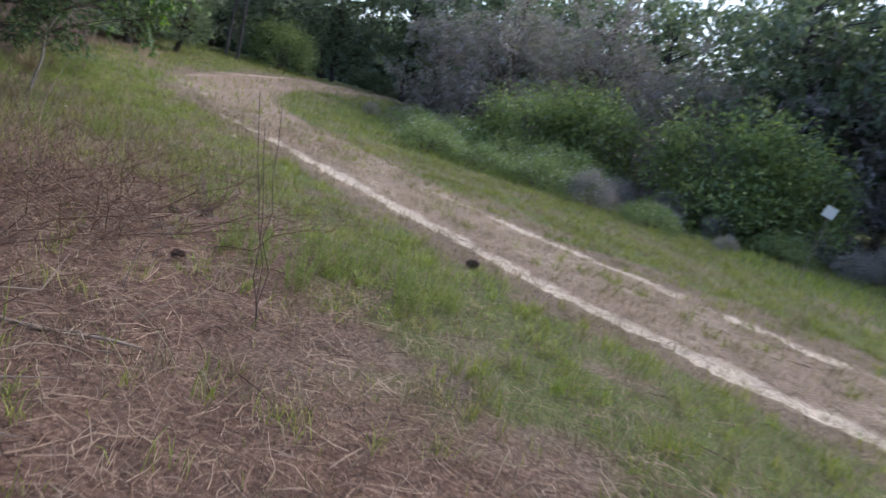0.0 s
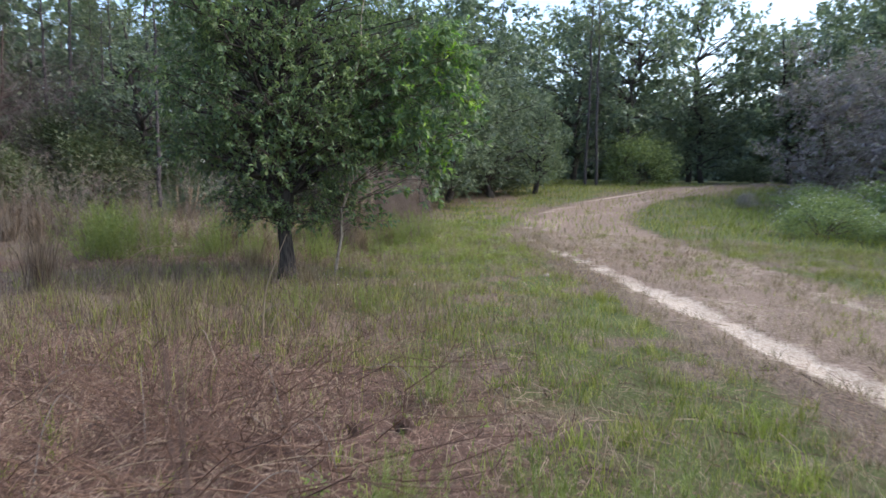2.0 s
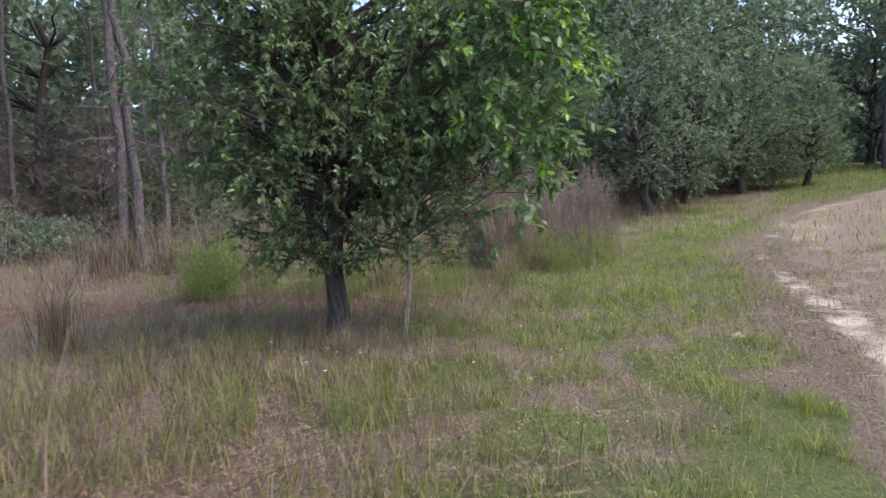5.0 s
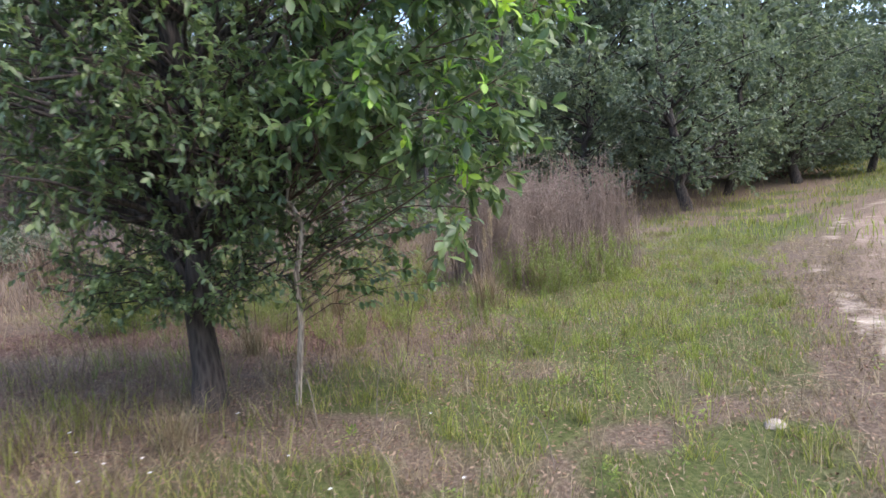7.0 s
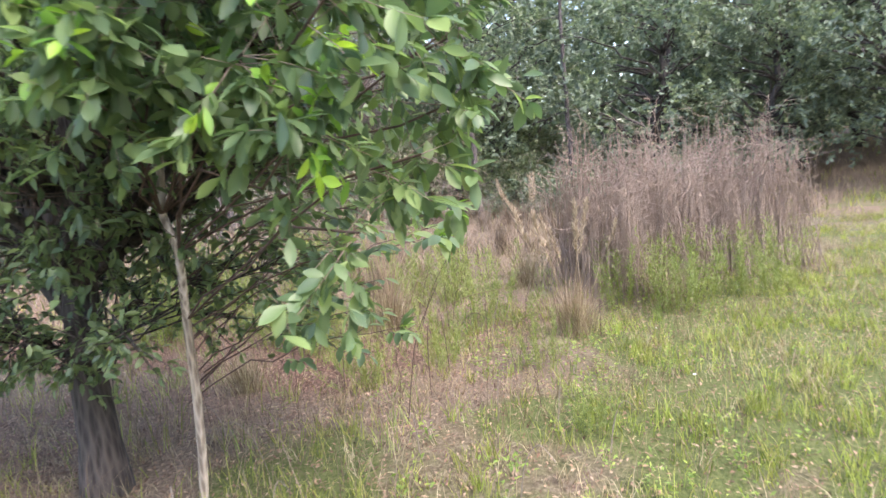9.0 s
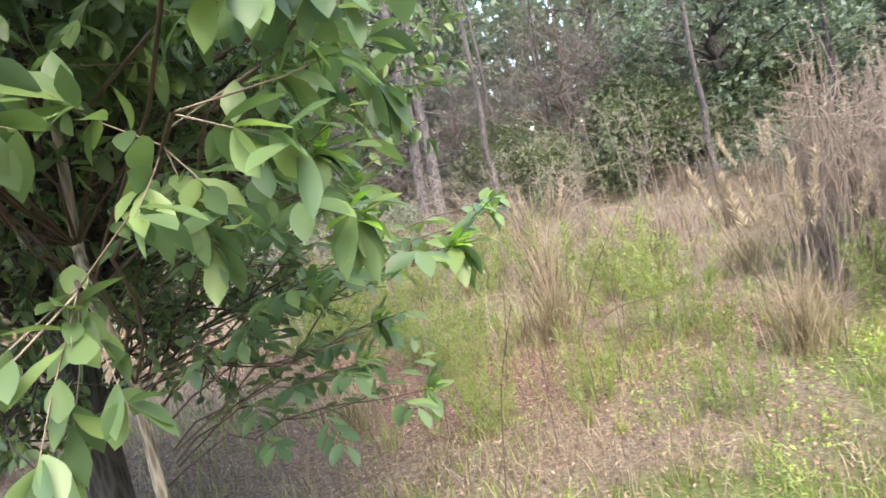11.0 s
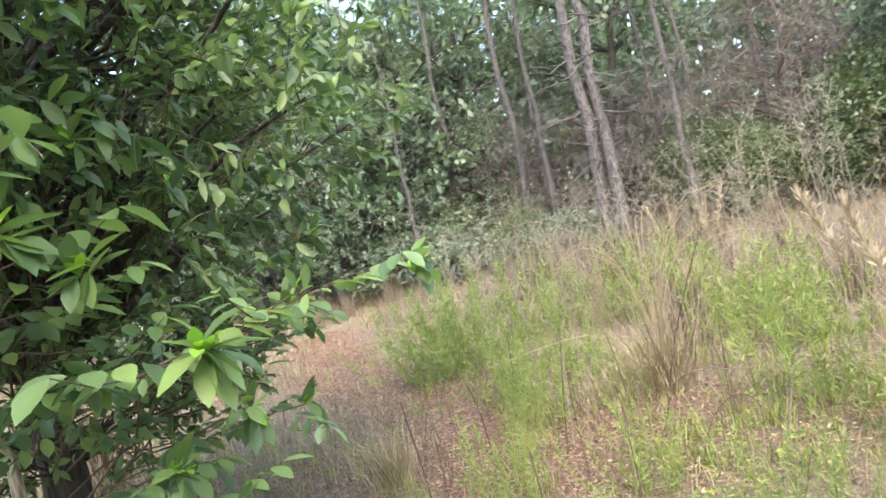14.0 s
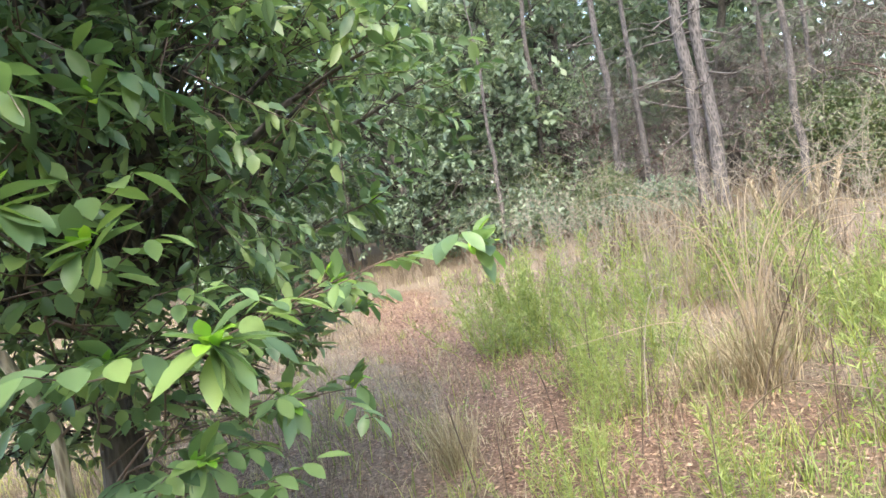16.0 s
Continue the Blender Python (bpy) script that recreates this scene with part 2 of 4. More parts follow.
def cover(x, y):
    """What covers the ground: sand, duff (pine straw and dead leaves), green and bright grass, each 0 to 1."""
    near, far, mid = to_line(x, y, RUT_NEAR), to_line(x, y, RUT_FAR), to_line(x, y, MIDDLE)
    wob = drift(x, y, 1.6)
    ragged = drift(x + 3, y - 5, 0.6)
    sand = np.maximum(1 - smooth_step(near, 0.1 * wob + 0.05 * ragged, 0.22 + 0.2 * ragged), (0.4 + 0.5 * ragged) * (1 - smooth_step(far, 0.08 * wob, 0.2 + 0.22 * ragged)))
    sand *= 0.62 + 0.55 * drift(x - 7, y + 3, 0.35)
    sand *= 1 - 0.45 * smooth_step(y, 10.5, 13) * (1 - smooth_step(y, 20, 26)) * smooth_step(ragged, 0.3, 0.7)
    sand *= 1 - 0.55 * smooth_step(y, 11.8, 16.5)
    road = 1 - smooth_step(mid, 1.35, 2.1)
    sand = np.maximum(sand, 0.32 * road * smooth_step(0.6 * wob + 0.4 * ragged, 0.4, 0.75))
    bay = np.exp(-(((x + 6.6) / 1.7) ** 2 + ((y - 17.0) / 3.4) ** 2)) + np.exp(-(((x + 4.3) / 1.0) ** 2 + ((y - 13.0) / 2.0) ** 2)) * 0.7
    sand = np.maximum(sand, 0.2 * bay * (0.4 + 0.7 * ragged))
    duff = np.exp(-(((x + 3.6) / 2.6) ** 2 + ((y - 3.6) / 2.9) ** 2) * 0.7) * 1.25
    duff = np.maximum(duff, 0.75 * np.exp(-(((x + 0.3) / 2.4) ** 2 + ((np.maximum(y, 0.5) - 1.9) / 1.7) ** 2)))
    duff = np.maximum(duff, 0.6 * np.exp(-(((x + 2.4) / 1.5) ** 2 + ((y - 6.2) / 1.2) ** 2)))
    trail = to_line(x, y, [(-8.8, 10.6), (-9.4, 10.2), (-10.6, 8.9), (-12.2, 6.6), (-16, 3)])
    duff = np.maximum(duff, 0.9 * (1 - smooth_step(trail, 0.2, 1.3 - 0.5 * ragged)))
    duff = np.maximum(duff, 0.45 * np.exp(-(((x + 8.8) / 1.8) ** 2 + ((y - 9.0) / 2.4) ** 2)))
    duff = np.maximum(duff, 0.5 * np.exp(-(((x + 9.6) / 1.3) ** 2 + ((y - 12.6) / 1.0) ** 2)))
    duff = np.maximum(duff, 0.8 * np.exp(-(((x + 9.2) / 1.5) ** 2 + ((y - 10.9) / 1.5) ** 2)) * (0.55 + 0.6 * wob))
    green = smooth_step(near, 0.45, 1.0) * (1 - 0.75 * road) * (0.35 + 0.75 * wob)
    green *= 0.3 + 0.9 * smooth_step(drift(x - 4, y + 2, 1.1), 0.35, 0.7)
    beyond = smooth_step(0.746 * x + 0.665 * y, 9.3, 10.4)
    green = np.maximum(green, beyond * (0.3 + 0.5 * wob) * (1 - road))
    green = np.maximum(green, 0.4 * (1 - smooth_step(mid, 0.25, 0.8)) * smooth_step(ragged, 0.42, 0.7))
    strip = to_line(x, y, [(1.0, 4.4), (-1.2, 6.6), (-3.4, 10.0), (-6.2, 13.2), (-9.5, 18.5), (-14, 27)])
    green *= 1 - 0.85 * smooth_step(strip, 1.2, 4.5) * (x + 0.75 * y < 8)
    verge = (1 - smooth_step(to_line(x, y, [(4.5, 1.2), (0.9, 4.6), (-1.6, 7.4), (-3.6, 9.9), (-5.6, 12.6), (-7.6, 15.4)]), 0.6, 1.7)) * smooth_step(near, 0.25, 0.5)
    verge = verge * (1 - 0.55 * smooth_step(y, 7.5, 10))
    green = np.maximum(green, 0.95 * verge * (0.35 + 0.75 * ragged))
    green *= 1 - 0.8 * np.clip(duff, 0, 1) * (1 - 0.5 * smooth_step(ragged, 0.5, 0.8))
    bright = 0.9 * np.exp(-(((x + 6.5) / 0.9) ** 2 + ((y - 13.2) / 1.7) ** 2)) + 0.8 * np.exp(-(((x + 8.5) / 1.2) ** 2 + ((y - 15.8) / 1.8) ** 2)) + 0.8 * np.exp(-(((x + 10.5) / 1.6) ** 2 + ((y - 21) / 3.5) ** 2))
    bright += 0.55 * np.exp(-(((x + 0.7) / 0.7) ** 2 + ((y - 5.6) / 1.4) ** 2)) + 0.8 * np.exp(-(((x + 8.2) / 1.2) ** 2 + ((y - 14.2) / 1.3) ** 2))
    bright += 0.6 * (1 - smooth_step(to_line(x, y, [(9, 16), (3, 20), (-1.5, 25), (-5, 31)]), 0.8, 2.4))
    bright += 0.55 * verge * smooth_step(ragged, 0.3, 0.65)
    return np.clip(sand, 0, 1), np.clip(duff, 0, 1), np.clip(green, 0, 1), np.clip(bright, 0, 1)


def mesh_of(name, verts, tris=None, quads=None, material=None, smooth=False):
    """A mesh from arrays of corners, triangles and quads."""
    tris = np.zeros((0, 3), int) if tris is None else np.asarray(tris, int)
    quads = np.zeros((0, 4), int) if quads is None else np.asarray(quads, int)
    me = bpy.data.meshes.new(name)
    me.vertices.add(len(verts))
    me.vertices.foreach_set("co", np.asarray(verts, np.float32).ravel())
    me.loops.add(tris.size + quads.size)
    me.loops.foreach_set("vertex_index", np.concatenate([tris.ravel(), quads.ravel()]).astype(np.int32))
    me.polygons.add(len(tris) + len(quads))
    me.polygons.foreach_set("loop_start", np.concatenate([np.arange(len(tris)) * 3, tris.size + np.arange(len(quads)) * 4]).astype(np.int32))
    if smooth:
        me.polygons.foreach_set("use_smooth", np.ones(len(tris) + len(quads), bool))
    me.update(calc_edges=True)
    if material:
        me.materials.append(material)
    return me


def part(name, me, parent, label="", kind=""):
    ob = new(name, me)
    ob.parent = parent
    return tagged(ob, label, kind=kind)


def unit(v):
    return v / np.maximum(np.linalg.norm(v, axis=-1, keepdims=True), 1e-9)


def blades(base, tall, wide, lean, rng, droop=0.35):
    """Grass blades: two narrow faces each, bending over by `lean` of their height."""
    n = len(base)
    a, b = rng.uniform(0, 6.283, n), rng.uniform(0, 6.283, n)
    side = np.stack([np.cos(a), np.sin(a), 0 * a], 1) * (np.asarray(wide) * np.ones(n))[:, None] / 2
    way = np.stack([np.cos(b), np.sin(b), 0 * b], 1) * (lean * tall * rng.uniform(0.2, 1.3, n))[:, None]
    up = np.zeros((n, 3))
    up[:, 2] = tall
    mid = base + up * 0.6 + way * 0.35
    tip = base + up * (1 - droop * rng.uniform(0, 1, n))[:, None] + way
    v = np.stack([base - side, base + side, mid - side * 0.75, mid + side * 0.75, tip], 1).reshape(-1, 3)
    o = np.arange(n)[:, None] * 5
    return v, o + [2, 3, 4], o + [0, 1, 3, 2]


def straws(base, long, wide, rng, tilt=0.15):
    """Straws that lie on the ground, each a bent strip."""
    n = len(base)
    a = rng.uniform(0, 6.283, n)
    way = np.stack([np.cos(a), np.sin(a), rng.normal(0, tilt, n)], 1) * (long / 2)[:, None]
    side = np.stack([-np.sin(a), np.cos(a), rng.normal(0, 0.5, n)], 1) * (wide / 2)[:, None]
    bend = np.cross(way, [0, 0, 1]) * rng.normal(0, 0.25, n)[:, None]
    bend[:, 2] += rng.uniform(0, 0.12, n) * long
    v = np.stack([base - way - side, base - way + side, base + bend - side, base + bend + side, base + way - side, base + way + side], 1)
    v[:, :, 2] = np.maximum(v[:, :, 2], (base[:, 2] - 0.008)[:, None])
    o = np.arange(n)[:, None] * 6
    return v.reshape(-1, 3), None, np.concatenate([o + [0, 1, 3, 2], o + [2, 3, 5, 4]])


def leaves(base, way, face, long, wide, rng, fine=True, curl=0.25):
    """Leaves from base along way, with their face towards `face`: pointed ovals, folded a little and drooping."""
    n = len(base)
    way = unit(way)
    side = unit(np.cross(way, face + rng.normal(0, 0.25, (n, 3))))
    up = np.cross(side, way)
    L, W = (np.ones(n) * long)[:, None], (np.ones(n) * wide)[:, None] / 2
    dip = up * L * curl * rng.uniform(0.2, 1.2, n)[:, None]
    if not fine:
        v = np.stack([base, base + way * L * 0.5 + side * W, base + way * L - dip, base + way * L * 0.5 - side * W], 1).reshape(-1, 3)
        return v, None, np.arange(n)[:, None] * 4 + [0, 1, 2, 3]
    f = up * W * 0.35
    if fine == 2:
        cols = [base]
        for k, wide_k, dip_k in ((0.1, 0.32, 0.02), (0.26, 0.68, 0.1), (0.46, 0.95, 0.26), (0.64, 1.0, 0.48), (0.83, 0.62, 0.78)):
            mid = base + way * L * k - dip * dip_k
            cols += [mid + side * W * wide_k + f * wide_k, mid, mid - side * W * wide_k + f * wide_k]
        v = np.stack(cols + [base + way * L - dip], 1).reshape(-1, 3)
        o = np.arange(n)[:, None] * 17
        quads = [o + q for r in range(1, 13, 3) for q in ([r, r + 1, r + 4, r + 3], [r + 1, r + 2, r + 5, r + 4])]
        return v, np.concatenate([o + [0, 2, 1], o + [0, 3, 2], o + [13, 14, 16], o + [14, 15, 16]]), np.concatenate(quads)
    v = np.stack([base, base + way * L * 0.3 + side * W * 0.85 + f, base + way * L * 0.3 - side * W * 0.85 + f, base + way * L * 0.34,
                  base + way * L * 0.68 + side * W * 0.8 + f - dip * 0.4, base + way * L * 0.68 - side * W * 0.8 + f - dip * 0.4, base + way * L * 0.7 - dip * 0.45,
                  base + way * L - dip], 1).reshape(-1, 3)
    o = np.arange(n)[:, None] * 8
    return v, np.concatenate([o + [0, 3, 1], o + [0, 2, 3], o + [4, 6, 7], o + [6, 5, 7]]), np.concatenate([o + [1, 3, 6, 4], o + [3, 2, 5, 6]])


def join(pieces):
    """Several (verts, tris, quads) in one."""
    vs, ts, qs, k = [], [], [], 0
    for v, t, q in pieces:
        vs.append(v)
        if t is not None and len(t):
            ts.append(np.asarray(t) + k)
        if q is not None and len(q):
            qs.append(np.asarray(q) + k)
        k += len(v)
    return np.concatenate(vs), np.concatenate(ts) if ts else None, np.concatenate(qs) if qs else None


def tube(points, radii, sides=6):
    """A tapered tube along points."""
    p = np.asarray(points, float)
    n = len(p)
    d = unit(np.gradient(p, axis=0))
    ref = np.where(np.abs(d[:, 2:]) > 0.9, np.array([[1.0, 0, 0]]), np.array([[0, 0, 1.0]]))
    u = unit(np.cross(d, ref))
    w = np.cross(d, u)
    a = np.arange(sides) * 6.283185 / sides
    r = np.asarray(radii, float)[:, None, None]
    v = (p[:, None] + r * (np.cos(a)[None, :, None] * u[:, None] + np.sin(a)[None, :, None] * w[:, None])).reshape(-1, 3)
    i, j = np.meshgrid(np.arange(n - 1), np.arange(sides), indexing="ij")
    k = (j + 1) % sides
    q = np.stack([i * sides + j, i * sides + k, (i + 1) * sides + k, (i + 1) * sides + j], -1).reshape(-1, 4)
    return v, None, q


def bent(a, b, rng, n=6, sag=0.0, wander=0.06):
    """A path from a to b that wanders and sags or rises."""
    a, b = np.asarray(a, float), np.asarray(b, float)
    k = np.linspace(0, 1, n)[:, None]
    p = a + (b - a) * k
    p += rng.normal(0, wander, (n, 3)) * np.linalg.norm(b - a) * np.sin(k * 3.1416)
    p[:, 2] += sag * np.sin(k[:, 0] * 3.1416)
    return p


def thing(name, at, label, category, group="", turn=0.0):
    ob = new(name)
    ob.empty_display_size = 0.2
    ob.matrix_basis = pose(*at, 0, 0, turn)
    return tagged(ob, label, category, group)


def on_ground(x, y, dz=0.0):
    return (x, y, float(height(x, y)) + dz)


# ---- ground ----
def build_ground():
    def axis(lo, hi, fine_lo, fine_hi, step):
        out = np.arange(fine_lo, fine_hi, step)
        left = fine_lo - np.cumsum(np.geomspace(step, 60, 40))
        right = fine_hi + np.cumsum(np.geomspace(step, 60, 40))
        return np.concatenate([left[left > lo][::-1], out, right[right < hi]])
    xs, ys = axis(-420, 420, -14, 7, 0.11), axis(-420, 420, 0.5, 22, 0.11)
    x, y = np.meshgrid(xs, ys, indexing="ij")
    s, d, g, b = cover(x, y)
    rough = RNG.normal(0, 0.004, x.shape) * (np.hypot(x + 3, y - 9) < 25)
    z = height(x, y) - 0.05 * smooth_step(s, 0.4, 1.0) + rough + 0.03 * d * (drift(x, y, 0.7) - 0.5)
    v = np.stack([x, y, z], -1).reshape(-1, 3)
    nx, ny = x.shape
    i, j = np.meshgrid(np.arange(nx - 1), np.arange(ny - 1), indexing="ij")
    k = i * ny + j
    me = mesh_of("ground", v, None, np.stack([k, k + ny, k + ny + 1, k + 1], -1).reshape(-1, 4), SOIL, True)
    for key, val in (("sand", s), ("duff", d), ("green", np.clip(g + 0.6 * b, 0, 1)), ("track", 1 - smooth_step(to_line(x, y, MIDDLE), 1.1, 1.65 + 0.5 * drift(x, y, 0.6)))):
        me.attributes.new(key, "FLOAT", "POINT").data.foreach_set("value", val.ravel().astype(np.float32))
    return tagged(new("ground", me), "sandy ground with two pale wheel ruts, dead straw and grass", "ground", kind="structure")


build_ground()


def scatter(n, box, keep, seed):
    """Points on the ground within a box, thinned by keep(x, y), which gives chances."""
    rng = np.random.default_rng(seed)
    x, y = rng.uniform(box[0], box[1], n), rng.uniform(box[2], box[3], n)
    ok = rng.uniform(0, 1, n) < keep(x, y)
    x, y = x[ok], y[ok]
    return np.stack([x, y, height(x, y)], 1), rng


def tufts(n, box, keep, seed, per, spread):
    """Points gathered in small tufts."""
    c, rng = scatter(n, box, keep, seed)
    k = rng.integers(per // 3, per, len(c))
    p = np.repeat(c, k, 0)
    p[:, :2] += rng.normal(0, 1, (len(p), 2)) * np.repeat(rng.uniform(0.4, 1.3, len(c)) * spread, k)[:, None]
    p[:, 2] = height(p[:, 0], p[:, 1])
    return p, rng, np.repeat(rng.uniform(0.55, 1.35, len(c)), k)


def stuff(name, geometry, material, label, category):
    v, t, q = geometry
    return tagged(new(name, mesh_of(name, v, t, q, material)), label, category, kind="stuff")


def build_grass():
    near, wide = (-14, 7, 0.5, 20), (-34, 24, -10, 48)
    # green blades near the walk, tufted
    tuft = lambda x, y: np.clip(drift(x, y, 0.55) * 1.7 - 0.35, 0, 1)
    p, r = scatter(150000, near, lambda x, y: cover(x, y)[2] * (0.15 + 0.85 * tuft(x, y)) * 0.6, 1)
    near_g = blades(p, r.uniform(0.03, 0.12, len(p)), 0.005, 0.8, r)
    p, r, s = tufts(26000, near, lambda x, y: cover(x, y)[2] * (0.1 + 0.9 * tuft(x, y)) * 0.75, 14, 22, 0.045)
    near_t = blades(p, s * r.uniform(0.05, 0.19, len(p)), 0.0055, 0.85, r)
    p, r = scatter(240000, wide, lambda x, y: cover(x, y)[2] * 0.6 * ~((x > -14) & (x < 7) & (y > 0.5) & (y < 20)), 2)
    far_g = blades(p, r.uniform(0.1, 0.3, len(p)), 0.02, 0.6, r)
    stuff("grass", join([near_g, near_t, far_g]), GRASS, "mixed green grass growing over sandy soil", "grass")
    p, r, s = tufts(21000, near, lambda x, y: cover(x, y)[3] * (0.15 + 0.85 * tuft(x, y)) * 0.7, 3, 22, 0.05)
    nb = blades(p, s * r.uniform(0.05, 0.17, len(p)), 0.006, 0.75, r)
    p, r = scatter(120000, wide, lambda x, y: cover(x, y)[3] * 0.8 * ~((x > -14) & (x < 7) & (y > 0.5) & (y < 20)), 4)
    stuff("bright_grass", join([nb, blades(p, r.uniform(0.12, 0.3, len(p)), 0.02, 0.5, r)]), BRIGHT, "fresh bright green grass beside the sandy track", "grass")
    # dry blades
    dry = lambda x, y: np.clip(0.75 - cover(x, y)[0] * 1.5, 0, 1) * np.clip(drift(x + 9, y, 0.9) * 1.5 - 0.25, 0, 1)
    dry_near = lambda x, y: (dry(x, y) + 0.25) * (cover(x, y)[0] < 0.75) * (1 - 0.75 * cover(x, y)[1] * ((x > -6) | (x < -7.6)))
    p, r, s = tufts(20000, near, lambda x, y: 0.75 * dry_near(x, y), 5, 16, 0.05)
    nd = blades(p, s * r.uniform(0.05, 0.2, len(p)), 0.004, 1.1, r)
    p, r = scatter(60000, near, lambda x, y: 0.6 * dry_near(x, y), 15)
    nd = join([nd, blades(p, r.uniform(0.03, 0.13, len(p)), 0.004, 1.1, r)])
    p, r = scatter(80000, wide, lambda x, y: dry(x, y) * 0.7 * ~((x > -14) & (x < 7) & (y > 0.5) & (y < 20)), 6)
    stuff("dry_grass", join([nd, blades(p, r.uniform(0.08, 0.25, len(p)), 0.016, 0.8, r)]), DRY, "short dry tan grass between the ruts and in the field", "grass")
    # rank green grass before the oak
    rank = lambda x, y: np.clip(np.exp(-(((x + 6.2) / 2.6) ** 2 + ((y - 7.6) / 1.5) ** 2)) + 0.9 * np.exp(-(((x + 5.4) / 1.5) ** 2 + ((y - 6.0) / 0.9) ** 2)), 0, 1) * np.clip(drift(x, y + 7, 0.8) * 1.8 - 0.35, 0, 1)
    p, r = scatter(34000, (-13, -2, 3.5, 12), rank, 9)
    stuff("rank_grass", blades(p, r.uniform(0.12, 0.4, len(p)), 0.006, 0.6, r), GRASS, "rank green and brown grass in the shade of the oak", "grass")
    p, r = scatter(40000, (-13, -2, 3.5, 12), rank, 17)
    stuff("rank_dead_grass", blades(p, r.uniform(0.15, 0.5, len(p)), 0.005, 0.7, r), RUSSET, "dead brown grass standing before the oak", "grass")
    # green tufts through the old field
    glade = lambda x, y: np.exp(-(((x + 10.8) / 2.6) ** 2 + ((y - 11.6) / 2.4) ** 2)) * np.clip(drift(x - 6, y, 1.0) * 2.2 - 0.75, 0, 1) * (1 - 0.8 * cover(x, y)[1])
    p, r, s = tufts(5200, (-16, -6.5, 6, 18), glade, 16, 22, 0.06)
    stuff("field_grass", blades(p, s * r.uniform(0.06, 0.25, len(p)), 0.006, 0.7, r), WEED, "green tufts of grass scattered through the old field", "grass")
    # small-leaved herbs close to the ground
    herb = lambda x, y: np.clip(np.exp(-(((x + 7.3) / 1.7) ** 2 + ((y - 12.3) / 1.4) ** 2)) + 0.8 * np.exp(-(((x + 8.9) / 1.2) ** 2 + ((y - 13.6) / 1.1) ** 2)) + 0.5 * np.exp(-(((x + 5.6) / 1.3) ** 2 + ((y - 10.9) / 1.2) ** 2)) + 0.45 * np.exp(-(((x + 1.0) / 1.1) ** 2 + ((y - 5.0) / 1.0) ** 2)) + 0.2 * np.exp(-(((x + 9.6) / 1.4) ** 2 + ((y - 10.9) / 1.6) ** 2)), 0, 1) * np.clip(drift(x + 1, y, 0.5) * 2 - 0.55, 0, 1)
    p, r, s = tufts(5200, (-12, 2, 2, 16), herb, 24, 26, 0.045)
    n = len(p)
    p[:, 2] += s * r.uniform(0.01, 0.15, n)
    stuff("low_herbs", leaves(p, np.stack([r.normal(0, 1, n), r.normal(0, 1, n), r.uniform(0, 0.9, n)], 1), np.tile([0, 0, 1.0], (n, 1)) + r.normal(0, 0.35, (n, 3)), r.uniform(0.02, 0.045, n), r.uniform(0.009, 0.018, n), r, False), HERB, "low yellow-green small-leaved herbs among fallen leaves", "herbs")
    # fine dead stems standing about the oak and the field's edge
    stems = lambda x, y: np.exp(-(((x + 8.0) / 2.6) ** 2 + ((y - 10.4) / 2.6) ** 2)) * np.clip(drift(x + 2, y, 0.8) * 2 - 0.6, 0, 1)
    p, r = scatter(15000, (-13, -4, 6, 15), stems, 8)
    stuff("dead_stems", blades(p, r.uniform(0.12, 0.45, len(p)), 0.004, 0.6, r, 0.3), RUSSET, "fine brown dead stems standing in the leaf litter", "grass")
    # tall russet grass of the old field, towards the woods
    field = lambda x, y: smooth_step(-(x + 0.2 * (y - 9)), 10.6, 13.2) * (1 - smooth_step(to_line(x, y, [(-7.6, 11.2), (-10.6, 8.9), (-16, 3)]), 1.6, 0.4)) * (1 - np.clip(cover(x, y)[3], 0, 1)) * (y < 26) * (x < -6.5)
    p, r = scatter(85000, (-30, -6, -4, 26), lambda x, y: field(x, y) * np.clip(drift(x, y + 4, 1.3) * 1.6 - 0.35, 0, 1), 7)
    stuff("tall_grass", blades(p, r.uniform(0.15, 0.75, len(p)), 0.007, 0.85, r, 0.5), RUSSET, "tall dead russet grass at the edge of the pine woods", "grass")


def build_litter():
    p, r = scatter(190000, (-9, 5, -3, 9), lambda x, y: cover(x, y)[1] * np.clip(drift(x, y, 0.8) + 0.3, 0, 1) + 0.1, 11)
    p[:, 2] += r.uniform(0.0, 0.05, len(p))
    stuff("pine_straw", straws(p, r.uniform(0.05, 0.3, len(p)), r.uniform(0.0015, 0.0045, len(p)), r, 0.24), STRAW, "reddish dead pine straw and stalks lying thick on the soil", "straw")
    p, r = scatter(230000, (-17, -3, 2, 17), lambda x, y: cover(x, y)[1] * 0.75 + 0.3 * (cover(x, y)[0] < 0.4), 12)
    p[:, 2] += r.uniform(0.003, 0.03, len(p))
    n = len(p)
    way = unit(np.stack([r.normal(0, 1, n), r.normal(0, 1, n), r.normal(0, 0.25, n)], 1))
    stuff("leaf_litter", leaves(p, way, np.tile([0, 0, 1.0], (n, 1)), r.uniform(0.02, 0.045, n), r.uniform(0.009, 0.018, n), r, False, 0.3), LITTER,
          "fallen tan and pinkish oak leaves strewn over bare soil", "leaves")
    p, r = scatter(110000, (-10, 6, 0.6, 20), lambda x, y: 0.4 * (cover(x, y)[0] > 0.1) * (cover(x, y)[0] < 0.45) + 0.03, 13)
    p[:, 2] += r.uniform(0.0, 0.01, len(p))
    stuff("track_debris", straws(p, r.uniform(0.03, 0.16, len(p)), r.uniform(0.003, 0.007, len(p)), r, 0.08), DRY, "bits of straw scattered on the sandy track", "straw")


build_grass()
build_litter()

